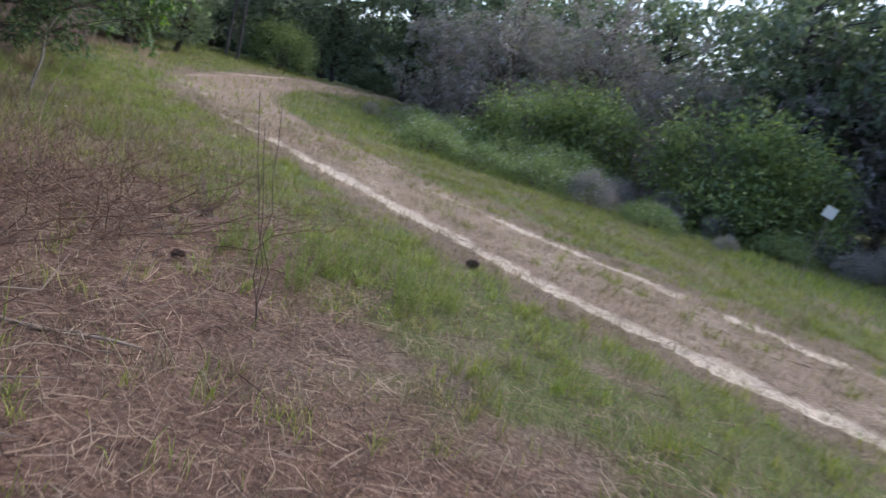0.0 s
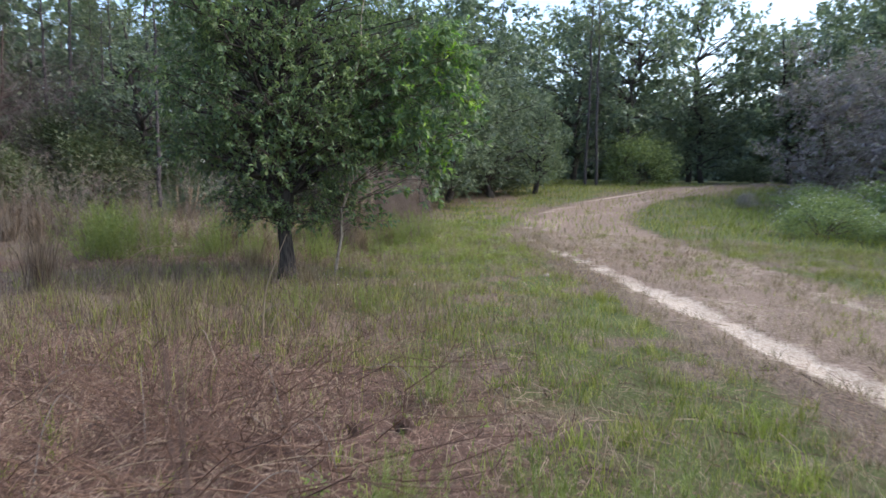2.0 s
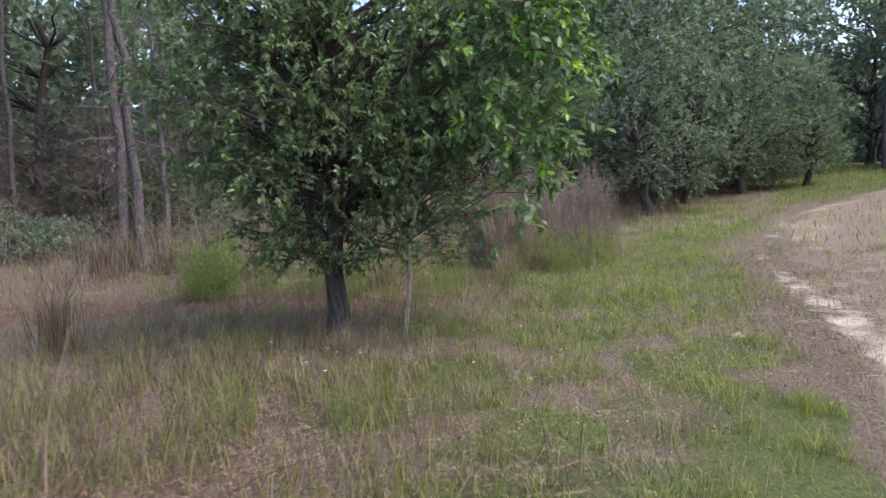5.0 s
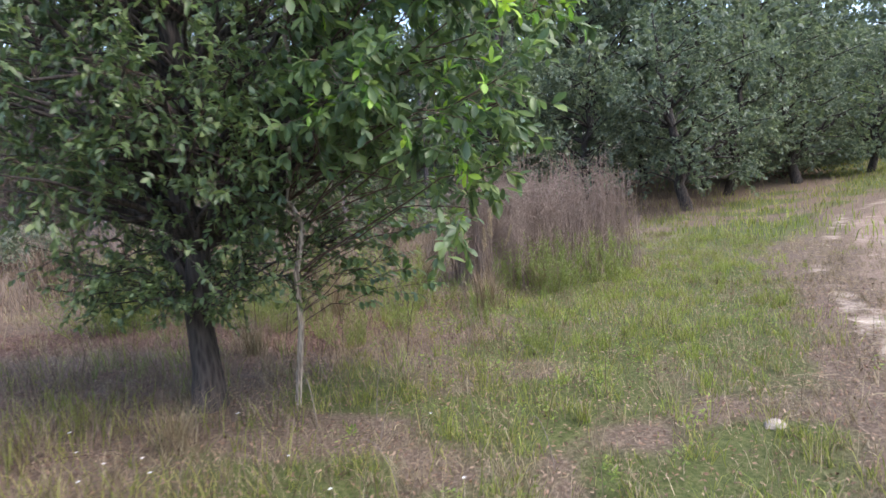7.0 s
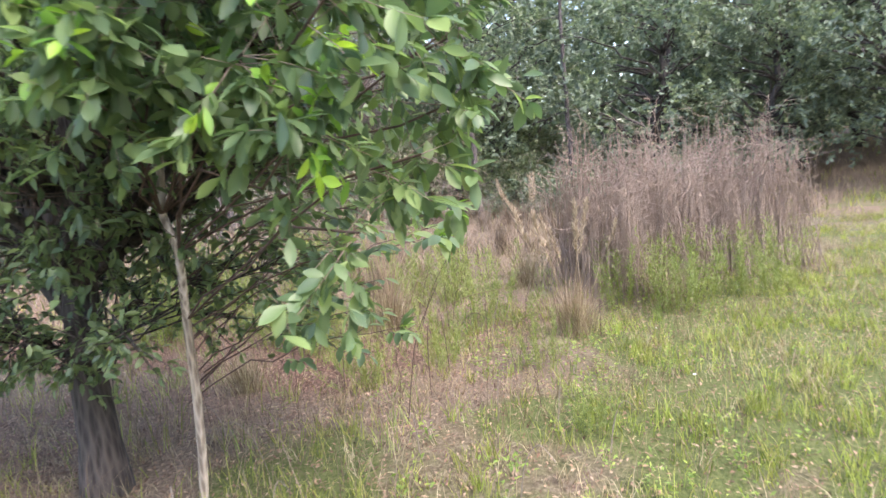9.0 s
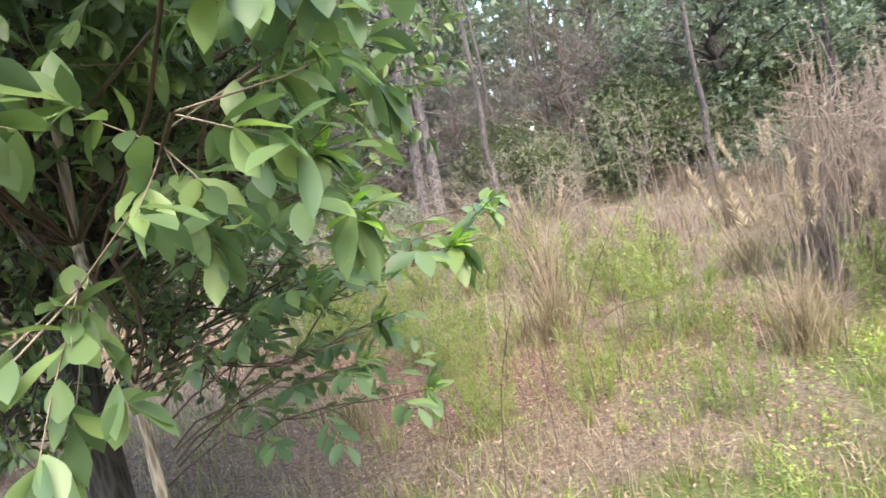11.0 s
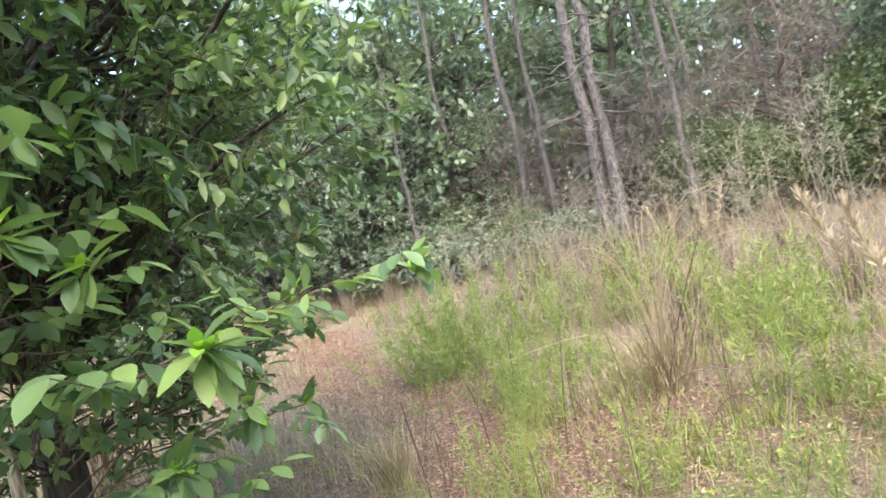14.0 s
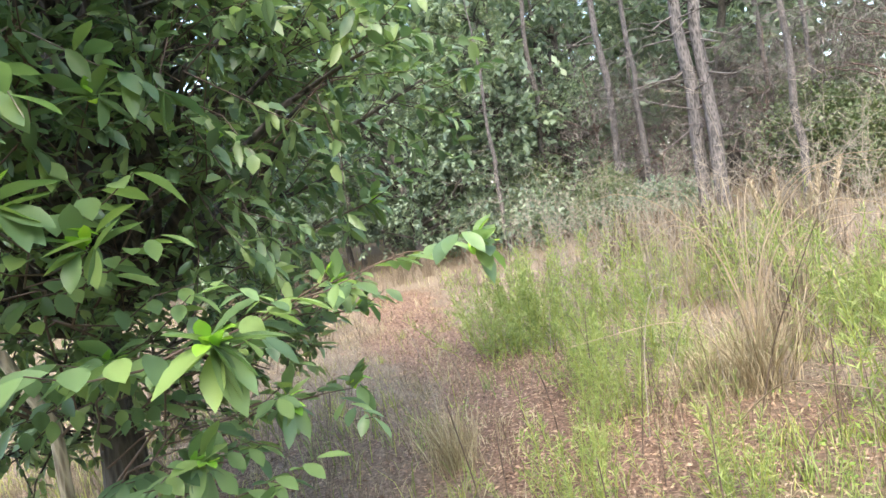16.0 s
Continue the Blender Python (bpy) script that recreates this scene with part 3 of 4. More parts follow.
# ---- trees ----
def spray(ends, ways, rng, twigs, reach, per, long, wide, fine, twig_r=0.004, hang=0.25, sides=3, keep=None):
    """Twigs with leaves at the ends of limbs. Gives wood and leaves."""
    wood, lf = [], []
    n = len(ends)
    e, w = np.repeat(ends, twigs, 0), np.repeat(unit(ways), twigs, 0)
    e = e - w * (rng.uniform(0, 0.75, n * twigs) ** 1.5 * reach)[:, None]
    d = unit(w * 0.7 + rng.normal(0, 0.75, (n * twigs, 3)) + [0, 0, -hang])
    ln = rng.uniform(0.5, 1.1, n * twigs) * reach
    tips = e + d * ln[:, None]
    if keep is not None:
        ok = keep(tips)
        e, d, ln, tips = e[ok], d[ok], ln[ok], tips[ok]
    if twig_r:
        for a, b in zip(e, tips):
            wood.append(tube(np.stack([a, (a + b) / 2 + rng.normal(0, 0.03, 3) * reach, b]), [twig_r * 1.3, twig_r, twig_r * 0.4], sides))
    k = rng.uniform(0.15, 1.05, (len(e), per)) ** 0.7
    base = (e[:, None] + (tips - e)[:, None] * k[..., None]).reshape(-1, 3)
    way = unit(np.repeat(d, per, 0) * 0.6 + rng.normal(0, 0.6, (len(base), 3)) + [0, 0, -hang])
    face = np.tile([0, 0, 1.0], (len(base), 1)) + rng.normal(0, 0.4, (len(base), 3))
    lf = leaves(base, way, face, rng.uniform(0.65, 1.15, len(base)) * long, rng.uniform(0.7, 1.1, len(base)) * wide, rng, fine)
    return wood, lf


def limbs_to(targets, stem, stem_r, rng, rise=0.55, r0=0.5, sides=5):
    """Limbs from the stem (a path) out to targets. Gives tubes and the limbs' end directions."""
    out, ways = [], []
    for g in targets:
        flat = np.hypot(g[0] - stem[:, 0], g[1] - stem[:, 1]).min()
        i = int(np.argmin(np.abs(stem[:, 2] - (g[2] - rise * flat - 0.1))))
        i = min(max(i, len(stem) // 5), len(stem) - 2)
        p = bent(stem[i], g, rng, 6, sag=0.1 * flat, wander=0.05)
        a = max(0.006, stem_r[i] * r0 * min(1, 0.35 + flat / 3))
        out.append(tube(p, np.linspace(a, 0.005, 6), sides))
        ways.append(p[-1] - p[-2])
    return out, np.array(ways)


def ball(n, centre, radii, rng, low=-0.6):
    """Points through an ellipsoid, thicker towards its skin, none below `low` of its height."""
    d = unit(rng.normal(0, 1, (n * 3, 3)))
    d = d[d[:, 2] > low][:n]
    return np.asarray(centre) + d * np.asarray(radii) * rng.uniform(0.35, 1.0, (len(d), 1)) ** 0.6


def oak_by_the_track():
    rng = np.random.default_rng(21)
    ob = thing("oak_tree", on_ground(-7.1, 9.25), "young oak with a dark trunk and dense dark green crown", "tree")
    stem = bent((0.03, -0.02, -0.1), (-0.15, 0.1, 6.3), rng, 16, wander=0.008)
    rad = np.interp(stem[:, 2], [0, 0.15, 0.5, 2, 4, 6.4], [0.16, 0.118, 0.1, 0.082, 0.055, 0.012])
    part("trunk", mesh_of("trunk", *tube(stem, rad, 14), OAK_BARK, True), ob)
    second = bent((0.05, 0.0, 0.75), (-0.55, -0.5, 2.6), rng, 8, wander=0.02)
    t1 = ball(185, (-0.15, 0.1, 3.7), (1.9, 2.0, 2.7), rng, -0.75)
    t2 = ball(42, (-0.25, 0.1, 1.95), (1.7, 1.65, 0.62), rng, -0.8)
    t3 = ball(70, (-0.15, 0.1, 2.7), (1.25, 1.3, 1.5), rng, -0.9)
    targets = np.concatenate([t1, t2, t3])
    eyes = np.array([(-3.86, 11.25, 1.64), (-4.7, 11.84, 1.4), (-5.24, 12.29, 1.42), (-5.7, 12.3, 1.47)]) - np.array(on_ground(-7.1, 9.25))
    clear = lambda q: np.min([np.linalg.norm(q - e, axis=1) for e in eyes], 0) > 0.9
    targets = targets[clear(targets)]
    wood, ways = limbs_to(targets, stem, rad, rng)
    wood.append(tube(second, np.linspace(0.06, 0.02, 8), 8))
    tw, lf = spray(targets, ways, rng, 10, 0.55, 13, 0.08, 0.038, True, 0.0022, keep=clear)
    for w in wood:
        part("limb", mesh_of("limb", *w, OAK_BARK, True), ob)
    part("twig_mass", mesh_of("twig_mass", *join(tw), DARK_TWIG), ob, kind="stuff")
    part("crown", mesh_of("crown", *lf, OAK_LEAF), ob)
    # low sprouts with a few dark leaves about the trunk
    ends = ball(46, (-0.02, 0.08, 1.14), (1.05, 1.1, 0.36), rng, -0.9)
    wd, wy = limbs_to(ends, stem[:6], rad[:6] * 0.3, rng, 0.2, 0.3, 4)
    tw, lf = spray(ends, wy, rng, 8, 0.3, 11, 0.062, 0.033, True, hang=0.1)
    for w in wd:
        part("limb", mesh_of("limb", *w, OAK_BARK, True), ob)
    part("twig_mass", mesh_of("twig_mass", *join(tw), OAK_BARK, True), ob, kind="stuff")
    part("low_foliage", mesh_of("low_foliage", *lf, OAK_LEAF), ob)


def broadleaf_sapling():
    rng = np.random.default_rng(22)
    at = on_ground(-6.68, 9.8)
    ob = thing("sapling", at, "slender pale-stemmed sapling with large bright green toothed leaves", "tree")
    stem = bent((0, 0, -0.05), (0.42, 0.25, 4.3), rng, 14, wander=0.012)
    rad = np.interp(stem[:, 2], [0, 1.2, 3, 4.4], [0.025, 0.021, 0.015, 0.006])
    part("stem", mesh_of("stem", *tube(stem, rad, 9), PALE_BARK, True), ob)
    targets = np.concatenate([ball(60, (0.95, 0.75, 2.75), (0.85, 0.95, 1.35), rng, -0.85), ball(6, (0.45, 0.5, 2.6), (0.9, 1.0, 0.7), rng, -0.5)])
    named = np.array([(-4.99, 10.68, 2.2), (-5.46, 10.69, 1.48), (-5.61, 11.32, 1.81), (-5.33, 10.39, 2.09), (-5.97, 10.31, 2.72)]) - np.array(at)
    targets = np.concatenate([targets, named])
    eyes = np.array([(-3.14, 10.5, 1.68), (-3.86, 11.25, 1.64), (-4.35, 11.6, 1.5), (-4.7, 11.84, 1.4), (-5.0, 12.2, 1.4), (-5.7, 12.3, 1.47)]) - np.array(at)
    away = lambda q: np.min([np.linalg.norm(q - e, axis=1) for e in eyes], 0)
    clear = lambda q: away(q) > 0.85
    targets = targets[away(targets) > 1.2]
    wood, ways = limbs_to(targets, stem, rad, rng, 0.45, 0.36)
    tw, lf = spray(targets, ways, rng, 7, 0.42, 12, 0.112, 0.049, 2, 0.002, 0.35, keep=clear)
    for w in wood:
        part("limb", mesh_of("limb", *w, DARK_TWIG, True), ob)
    part("twig_mass", mesh_of("twig_mass", *join(tw), TWIG, True), ob, kind="stuff")
    part("crown", mesh_of("crown", *lf, BROAD_LEAF), ob)
    # tips of the outer side only: their paler colour imitates light shining through
    tips = targets[targets[:, 0] > 1.25]
    young = spray(tips, ways[targets[:, 0] > 1.25], rng, 4, 0.38, 7, 0.09, 0.036, 2, 0, 0.1, keep=clear)[1]
    part("new_and_lit_growth", mesh_of("new_and_lit_growth", *young, YOUNG_LIT_LEAF), ob, "yellow-green tip leaves with a backlit glow put into their colour", "stuff")


def low_sprig(name, start, end, count, seed, long=0.15):
    """A low branch of large leaves that reaches out over the grass: side twigs with leaves in two rows, whorled at its end."""
    rng = np.random.default_rng(seed)
    at = on_ground(-6.68, 9.8)
    ob = thing(name, at, "low leafy shoot with big toothed leaves and yellow-green tips", "branch")
    a, b = np.array(start) - at, np.array(end) - at
    p = bent(a, b, rng, 8, sag=0.08, wander=0.03)
    part("stem", mesh_of("stem", *tube(p, np.linspace(0.005, 0.002, 8), 6), DARK_TWIG, True), ob)
    d = unit(p[-1] - p[-3])
    ang = rng.uniform(0, 6.28, count)
    u = unit(np.cross(d, [0, 0, 1.0]))
    w = np.cross(u, d)
    ring = np.cos(ang)[:, None] * u + np.sin(ang)[:, None] * w
    base = b + rng.normal(0, 0.012, (count, 3))
    way = ring + d * 0.45 + [0, 0, -0.35]
    part("leaf_whorl", mesh_of("leaf_whorl", *leaves(base, way, ring * -0.2 + [0, 0, 1.0], rng.uniform(0.75, 1.1, count) * long, long * 0.37, rng, 2, 0.3), BROAD_LEAF), ob)
    k = max(4, count // 2)
    part("new_and_lit_growth", mesh_of("new_and_lit_growth", *leaves(b + rng.normal(0, 0.01, (k, 3)), rng.normal(0, 0.5, (k, 3)) + d * 0.7 + [0, 0, 0.5], np.tile([0, 0, 1.0], (k, 1)), long * 0.55, long * 0.22, rng, 2), YOUNG_LIT_LEAF), ob,
         "yellow-green new leaves", "stuff")
    rows, ways = [], []
    for j in range(6):
        q = np.array([np.interp(0.35 + 0.11 * j, np.linspace(0, 1, 8), p[:, c]) for c in range(3)])
        e = q + (d * 0.6 + u * (1 if j % 2 else -1) * rng.uniform(0.5, 0.9) + [0, 0, rng.normal(0.05, 0.15)]) * rng.uniform(0.2, 0.38)
        t = bent(q, e, rng, 4, sag=-0.02)
        part("twig", mesh_of("twig", *tube(t, np.linspace(0.003, 0.0012, 4), 4), DARK_TWIG, True), ob)
        along = unit(e - q)
        out = unit(np.cross(along, [0, 0, 1.0]))
        for i in range(7):
            f = 0.25 + 0.75 * i / 6
            rows.append(q + (e - q) * f)
            ways.append(along * 0.65 + out * (1 if i % 2 else -1) * (0.8 if i < 6 else 0.1) + [0, 0, -rng.uniform(0.15, 0.55)])
    m = len(rows)
    part("side_foliage", mesh_of("side_foliage", *leaves(np.array(rows), np.array(ways), np.tile([0, 0, 1.0], (m, 1)), long * rng.uniform(0.6, 0.95, m), long * 0.34, rng, 2), BROAD_LEAF), ob)


def tree_template(name, label, tall, wide, low, seed, leaf, long, n_limbs=46, twigs=9, per=9, bark=None, trunk=0.16, slim=0.55):
    rng = np.random.default_rng(seed)
    ob = thing(name, (0, 0, -200), label, "tree", "woodland trees")
    stem = bent((0, 0, -0.3), (rng.normal(0, 0.06) * tall, rng.normal(0, 0.06) * tall, tall * 0.95), rng, 12, wander=0.015)
    rad = np.interp(stem[:, 2] / tall, [0, 0.1, 0.6, 1], [trunk * 1.3, trunk, trunk * 0.55, 0.02])
    part("trunk", mesh_of("trunk", *tube(stem, rad, 8), bark or OAK_BARK, True), ob)
    centre = (0, 0, tall * (1 + low) / 2)
    targets = ball(n_limbs, centre, (wide, wide, tall * (1 - low) / 2), rng, -0.95)
    targets += rng.normal(0, 0.18, targets.shape) * wide
    wood, ways = limbs_to(targets, stem, rad, rng, 0.4, 0.5, 4)
    part("branchwork", mesh_of("branchwork", *join(wood), bark or OAK_BARK, True), ob, kind="stuff")
    lf = spray(targets, ways, rng, twigs, wide * 0.42, per, long, long * slim, False, 0, 0.15)[1]
    part("crown", mesh_of("crown", *lf, leaf), ob)
    return ob


def pine_template(seed, tall=15.0, twin=False):
    rng = np.random.default_rng(seed)
    ob = thing("pine_tree", (0, 0, -200), "tall slim pine with flaky grey-brown bark and bare dead lower branches", "tree", "pines of the woods")
    heads = []
    for k, (dx, lean) in enumerate([(0, 0.02), (0.42, -0.01)][:2 if twin else 1]):
        stem = bent((dx, 0, -0.3), (dx + lean * tall, rng.normal(0, 0.02) * tall, tall), rng, 14, wander=0.006)
        rad = np.interp(stem[:, 2] / tall, [0, 0.05, 0.6, 1], [0.17, 0.135, 0.09, 0.02])
        part("trunk", mesh_of("trunk", *tube(stem, rad, 9), PINE_BARK, True), ob)
        dead = []
        for _ in range(34):
            z = rng.uniform(1.6, tall * 0.62)
            i = int(np.argmin(np.abs(stem[:, 2] - z)))
            a = rng.uniform(0, 6.283)
            d = np.array([math.cos(a), math.sin(a), rng.uniform(-0.25, 0.3)]) * rng.uniform(0.5, 1.9)
            s = np.array([stem[i][0], stem[i][1], z])
            p = bent(s, s + d, rng, 5, sag=-0.1, wander=0.06)
            dead.append(tube(p, np.linspace(0.02, 0.005, 5), 4))
            for _ in range(2):
                q = p[rng.integers(2, 5)]
                dead.append(tube(bent(q, q + d * rng.uniform(0.2, 0.5) + rng.normal(0, 0.2, 3), rng, 3), [0.008, 0.006, 0.003], 3))
        part("deadwood", mesh_of("deadwood", *join(dead), DEAD_LIMB), ob, "bare grey dead branches", "stuff")
        heads.append((stem, rad))
    needles, wood = [], []
    for stem, rad in heads:
        targets = ball(26, (stem[-1][0], stem[-1][1], tall * 0.8), (1.9, 1.9, tall * 0.24), rng, -0.9)
        w, ways = limbs_to(targets, stem, rad, rng, 0.2, 0.4, 4)
        wood += w
        n = len(targets)
        base = np.repeat(targets, 55, 0) + rng.normal(0, 0.22, (n * 55, 3))
        needles.append(leaves(base, rng.normal(0, 1, (n * 55, 3)) + [0, 0, 0.2], rng.normal(0, 1, (n * 55, 3)), 0.24, 0.035, rng, False, 0.2))
    part("branchwork", mesh_of("branchwork", *join(wood), PINE_BARK), ob, kind="stuff")
    part("crown", mesh_of("crown", *join(needles), NEEDLE), ob)
    return ob


def shrub_template(name, label, wide, tall, seed, leaf, long, count=9000, twigs=40, category="bush"):
    """A rounded shrub of many clumps with an uneven outline."""
    rng = np.random.default_rng(seed)
    ob = thing(name, (0, 0, -200), label, category, name + "s of the verge")
    clumps = ball(46, (0, 0, tall * 0.45), (wide, wide, tall * 0.55), rng, -0.75)
    clumps[:, 2] = np.maximum(clumps[:, 2], 0.1)
    wood = []
    for g in clumps[:12]:
        s = np.array([rng.normal(0, 0.12) * wide, rng.normal(0, 0.12) * wide, -0.05])
        wood.append(tube(bent(s, g, rng, 5, sag=0.15, wander=0.06), np.linspace(0.02, 0.004, 5), 4))
    for w in wood:
        part("stem", mesh_of("stem", *w, DARK_TWIG), ob)
    idx = rng.integers(0, len(clumps), count)
    base = clumps[idx] + rng.normal(0, 0.16, (count, 3)) * [wide, wide, tall * 0.7]
    base[:, 2] = np.maximum(base[:, 2], 0.02)
    way = unit(base - [0, 0, tall * 0.3]) * 0.5 + rng.normal(0, 0.6, (count, 3))
    part("foliage", mesh_of("foliage", *leaves(base, way, np.tile([0, 0, 1.0], (count, 1)) + rng.normal(0, 0.4, (count, 3)), rng.uniform(0.6, 1.2, count) * long, long * 0.5, rng, False), leaf), ob)
    return ob


def twiggy_template(name, label, tall, wide, seed, material, stems=14, forks=9, r=0.006, category="shrub"):
    """Bare, finely forked dead stalks."""
    rng = np.random.default_rng(seed)
    ob = thing(name, (0, 0, -200), label, category, name + "s")
    for _ in range(stems):
        wood = []
        s = np.array([rng.normal(0, 0.15), rng.normal(0, 0.15), -0.03])
        g = np.array([rng.normal(0, 0.5) * wide, rng.normal(0, 0.5) * wide, tall * rng.uniform(0.6, 1.05)])
        p = bent(s, g, rng, 6, wander=0.03)
        wood.append(tube(p, np.linspace(r, r * 0.35, 6), 4))
        for _ in range(forks):
            k = rng.integers(2, 6)
            q = p[k]
            e = q + np.array([rng.normal(0, 0.35), rng.normal(0, 0.35), rng.uniform(0.1, 0.5)]) * tall * 0.28
            b = bent(q, e, rng, 4, wander=0.06)
            wood.append(tube(b, np.linspace(r * 0.5, r * 0.2, 4), 3))
            for _ in range(2):
                e2 = b[2] + np.array([rng.normal(0, 0.35), rng.normal(0, 0.35), rng.uniform(0, 0.4)]) * tall * 0.13
                wood.append(tube(np.stack([b[2], (b[2] + e2) / 2, e2]), [r * 0.3, r * 0.25, r * 0.15], 3))
        part("stalk", mesh_of("stalk", *join(wood), material), ob)
    return ob


def clump_template(name, label, tall, spread, count, seed, material, lean=0.7, width=0.006, heads=0, category="grass clump"):
    """A tussock of arching dry blades, with feathery heads on some stalks."""
    rng = np.random.default_rng(seed)
    ob = thing(name, (0, 0, -200), label, category, name + "s of the field")
    a, d = rng.uniform(0, 6.283, count), np.abs(rng.normal(0, spread * 0.35, count))
    base = np.stack([np.cos(a) * d, np.sin(a) * d, np.zeros(count) - 0.02], 1)
    for k in range(4):
        b = base[k::4]
        part("tuft", mesh_of("tuft", *blades(b, rng.uniform(0.45, 1.0, len(b)) * tall, width, lean, rng, 0.5), material), ob)
    if heads:
        wood, fluff = [], []
        for _ in range(heads):
            e = np.array([rng.normal(0, 0.22), rng.normal(0, 0.22), tall * rng.uniform(1.25, 1.75)])
            p = bent((0, 0, 0), e, rng, 6, wander=0.02)
            wood.append(tube(p, np.linspace(0.005, 0.002, 6), 4))
            n = 170
            k = rng.uniform(0.72, 1.0, n)
            b = np.stack([np.interp(k * 5, np.arange(6), p[:, c]) for c in range(3)], 1)
            fluff.append(leaves(b, rng.normal(0, 0.3, (n, 3)) + [0, 0, 1.0], rng.normal(0, 1, (n, 3)), 0.075, 0.009, rng, False))
        for w, fl in zip(wood, fluff):
            s = part("stalk", mesh_of("stalk", *w, PALE_STRAW), ob)
            part("plume", mesh_of("plume", *fl, PLUME), s, "pale feathery seed plume")
    return ob


def weed_template(seed, tall=0.8):
    """A green weed of upright stems with fine feathery leaves."""
    rng = np.random.default_rng(seed)
    ob = thing("green_weed", (0, 0, -200), "upright bright green feathery weed", "weed", "green weeds of the field")
    wood, lf = [], []
    for _ in range(20):
        s = np.array([rng.normal(0, 0.15), rng.normal(0, 0.15), -0.02])
        e = s * 1.9 + [rng.normal(0, 0.06), rng.normal(0, 0.06), 0] + [0, 0, tall * rng.uniform(0.5, 1.0)]
        p = bent(s, e, rng, 6, wander=0.02)
        wood.append(tube(p, np.linspace(0.004, 0.0015, 6), 3))
        n = 70
        k = rng.uniform(0.1, 1.0, n)
        b = np.stack([np.interp(k * 5, np.arange(6), p[:, c]) for c in range(3)], 1)
        lf.append(leaves(b, rng.normal(0, 0.7, (n, 3)) + [0, 0, 0.7], rng.normal(0, 1, (n, 3)), 0.085, 0.007, rng, False))
    for w in wood:
        part("stem", mesh_of("stem", *w, GRASS), ob)
    part("foliage", mesh_of("foliage", *join(lf), WEED), ob)
    return ob


def plant(template, spots, seed, size=(0.85, 1.2), sink=0.0):
    """Copies of a template at places (x, y) or (x, y, size); the template itself takes the first."""
    rng = np.random.default_rng(seed)
    for k, s in enumerate(spots):
        x, y = s[0], s[1]
        z = s[2] if len(s) > 2 else rng.uniform(*size)
        m = pose(*on_ground(x, y, -sink), 0, 0, rng.uniform(0, 360) if len(s) < 4 else s[3]) @ Matrix.Diagonal((z, z, z * rng.uniform(0.93, 1.07), 1))
        if k == 0:
            template.matrix_basis = m
        else:
            copy_thing(template, m)


def spread_out(n, box, gap, seed, ok):
    """Places within a box, at least `gap` apart, where ok(x, y)."""
    rng = np.random.default_rng(seed)
    got = []
    for _ in range(n * 60):
        if len(got) >= n:
            break
        x, y = rng.uniform(box[0], box[1]), rng.uniform(box[2], box[3])
        if ok(x, y) and all(math.hypot(x - a, y - b) > gap for a, b in got):
            got.append((x, y))
    return got


oak_by_the_track()
broadleaf_sapling()
low_sprig("leafy_shoot", (-6.62, 9.85, 1.0), (-6.43, 11.17, 1.33), 12, 31, 0.15)
low_sprig("leafy_shoot", (-6.8, 9.8, 1.05), (-7.35, 11.2, 1.38), 9, 32, 0.14)
low_sprig("leafy_shoot", (-6.7, 9.8, 0.6), (-6.6, 10.95, 0.85), 8, 33, 0.12)
low_sprig("leafy_shoot", (-6.7, 9.8, 1.2), (-6.2, 10.9, 1.68), 12, 34, 0.15)

low_sprig("leafy_shoot", (-6.7, 9.9, 0.75), (-6.66, 11.28, 1.4), 4, 35, 0.07)

low_sprig("leafy_shoot", (-6.3, 10.2, 1.6), (-5.75, 11.1, 1.5), 10, 47, 0.13)

for k, (x, y, z) in enumerate(((-7.2, 10.72, 1.32), (-6.35, 10.95, 1.57), (-6.6, 10.75, 0.98), (-7.0, 10.5, 1.85), (-7.5, 10.5, 1.2), (-6.9, 10.75, 1.05), (-7.75, 10.45, 1.6), (-6.55, 10.7, 1.95), (-7.3, 10.6, 0.95), (-6.45, 10.7, 1.3))):
    low_sprig("leafy_shoot", (-6.75, 9.85, z * 0.7), (x, y, z), 11, 36 + k, 0.115)

# woods
pine_a, pine_b = pine_template(41), pine_template(42, 17)
twin = pine_template(43, 14, True)
plant(twin, [(-19.35, 8.62, 1.0, 70)], 1)
inner_pines = spread_out(13, (-32, -20.5, 2, 19), 1.5, 52, lambda x, y: math.hypot(x + 19.3, y - 8.95) > 1.8)
left_woods = spread_out(44, (-46, -17, -14, 26), 2.3, 51, lambda x, y: x < -18.5 - 0.25 * max(0, 9 - y) and math.hypot(x + 19.3, y - 8.95) > 2.5)
plant(pine_a, left_woods[::2] + inner_pines, 2, (0.65, 1.0))
plant(pine_b, left_woods[1::2] + [(-17.2, 43.5), (-16.3, 43.2)], 3, (0.75, 1.0))

broad_a = tree_template("broadleaf_tree", "broad woodland oak with a dense dark green crown", 11, 3.9, 0.12, 61, WOOD_LEAF, 0.36, 62, 9, 9)
broad_b = tree_template("broadleaf_tree", "leaning woodland oak with a ragged green crown", 9, 3.0, 0.08, 62, WOOD_LEAF, 0.28, 60, 10, 11)
broad_c = tree_template("broadleaf_tree", "small dark oak at the edge of the woods", 6.5, 2.3, 0.1, 63, WOOD_LEAF, 0.15, 66, 12, 14)
far_edge = [(-21, 50), (-26, 44), (-14, 56), (-7, 61), (-1, 63), (5, 62), (-30, 38), (-24, 57), (-3, 54), (3, 50), (-20, -6), (-24, -4), (-15, -11), (-27, 2)]
right_back = [(9, 40), (14, 36), (19, 31), (24, 27), (6, 45), (29, 20), (22, 36), (15, 44), (33, 12), (28, 30)]
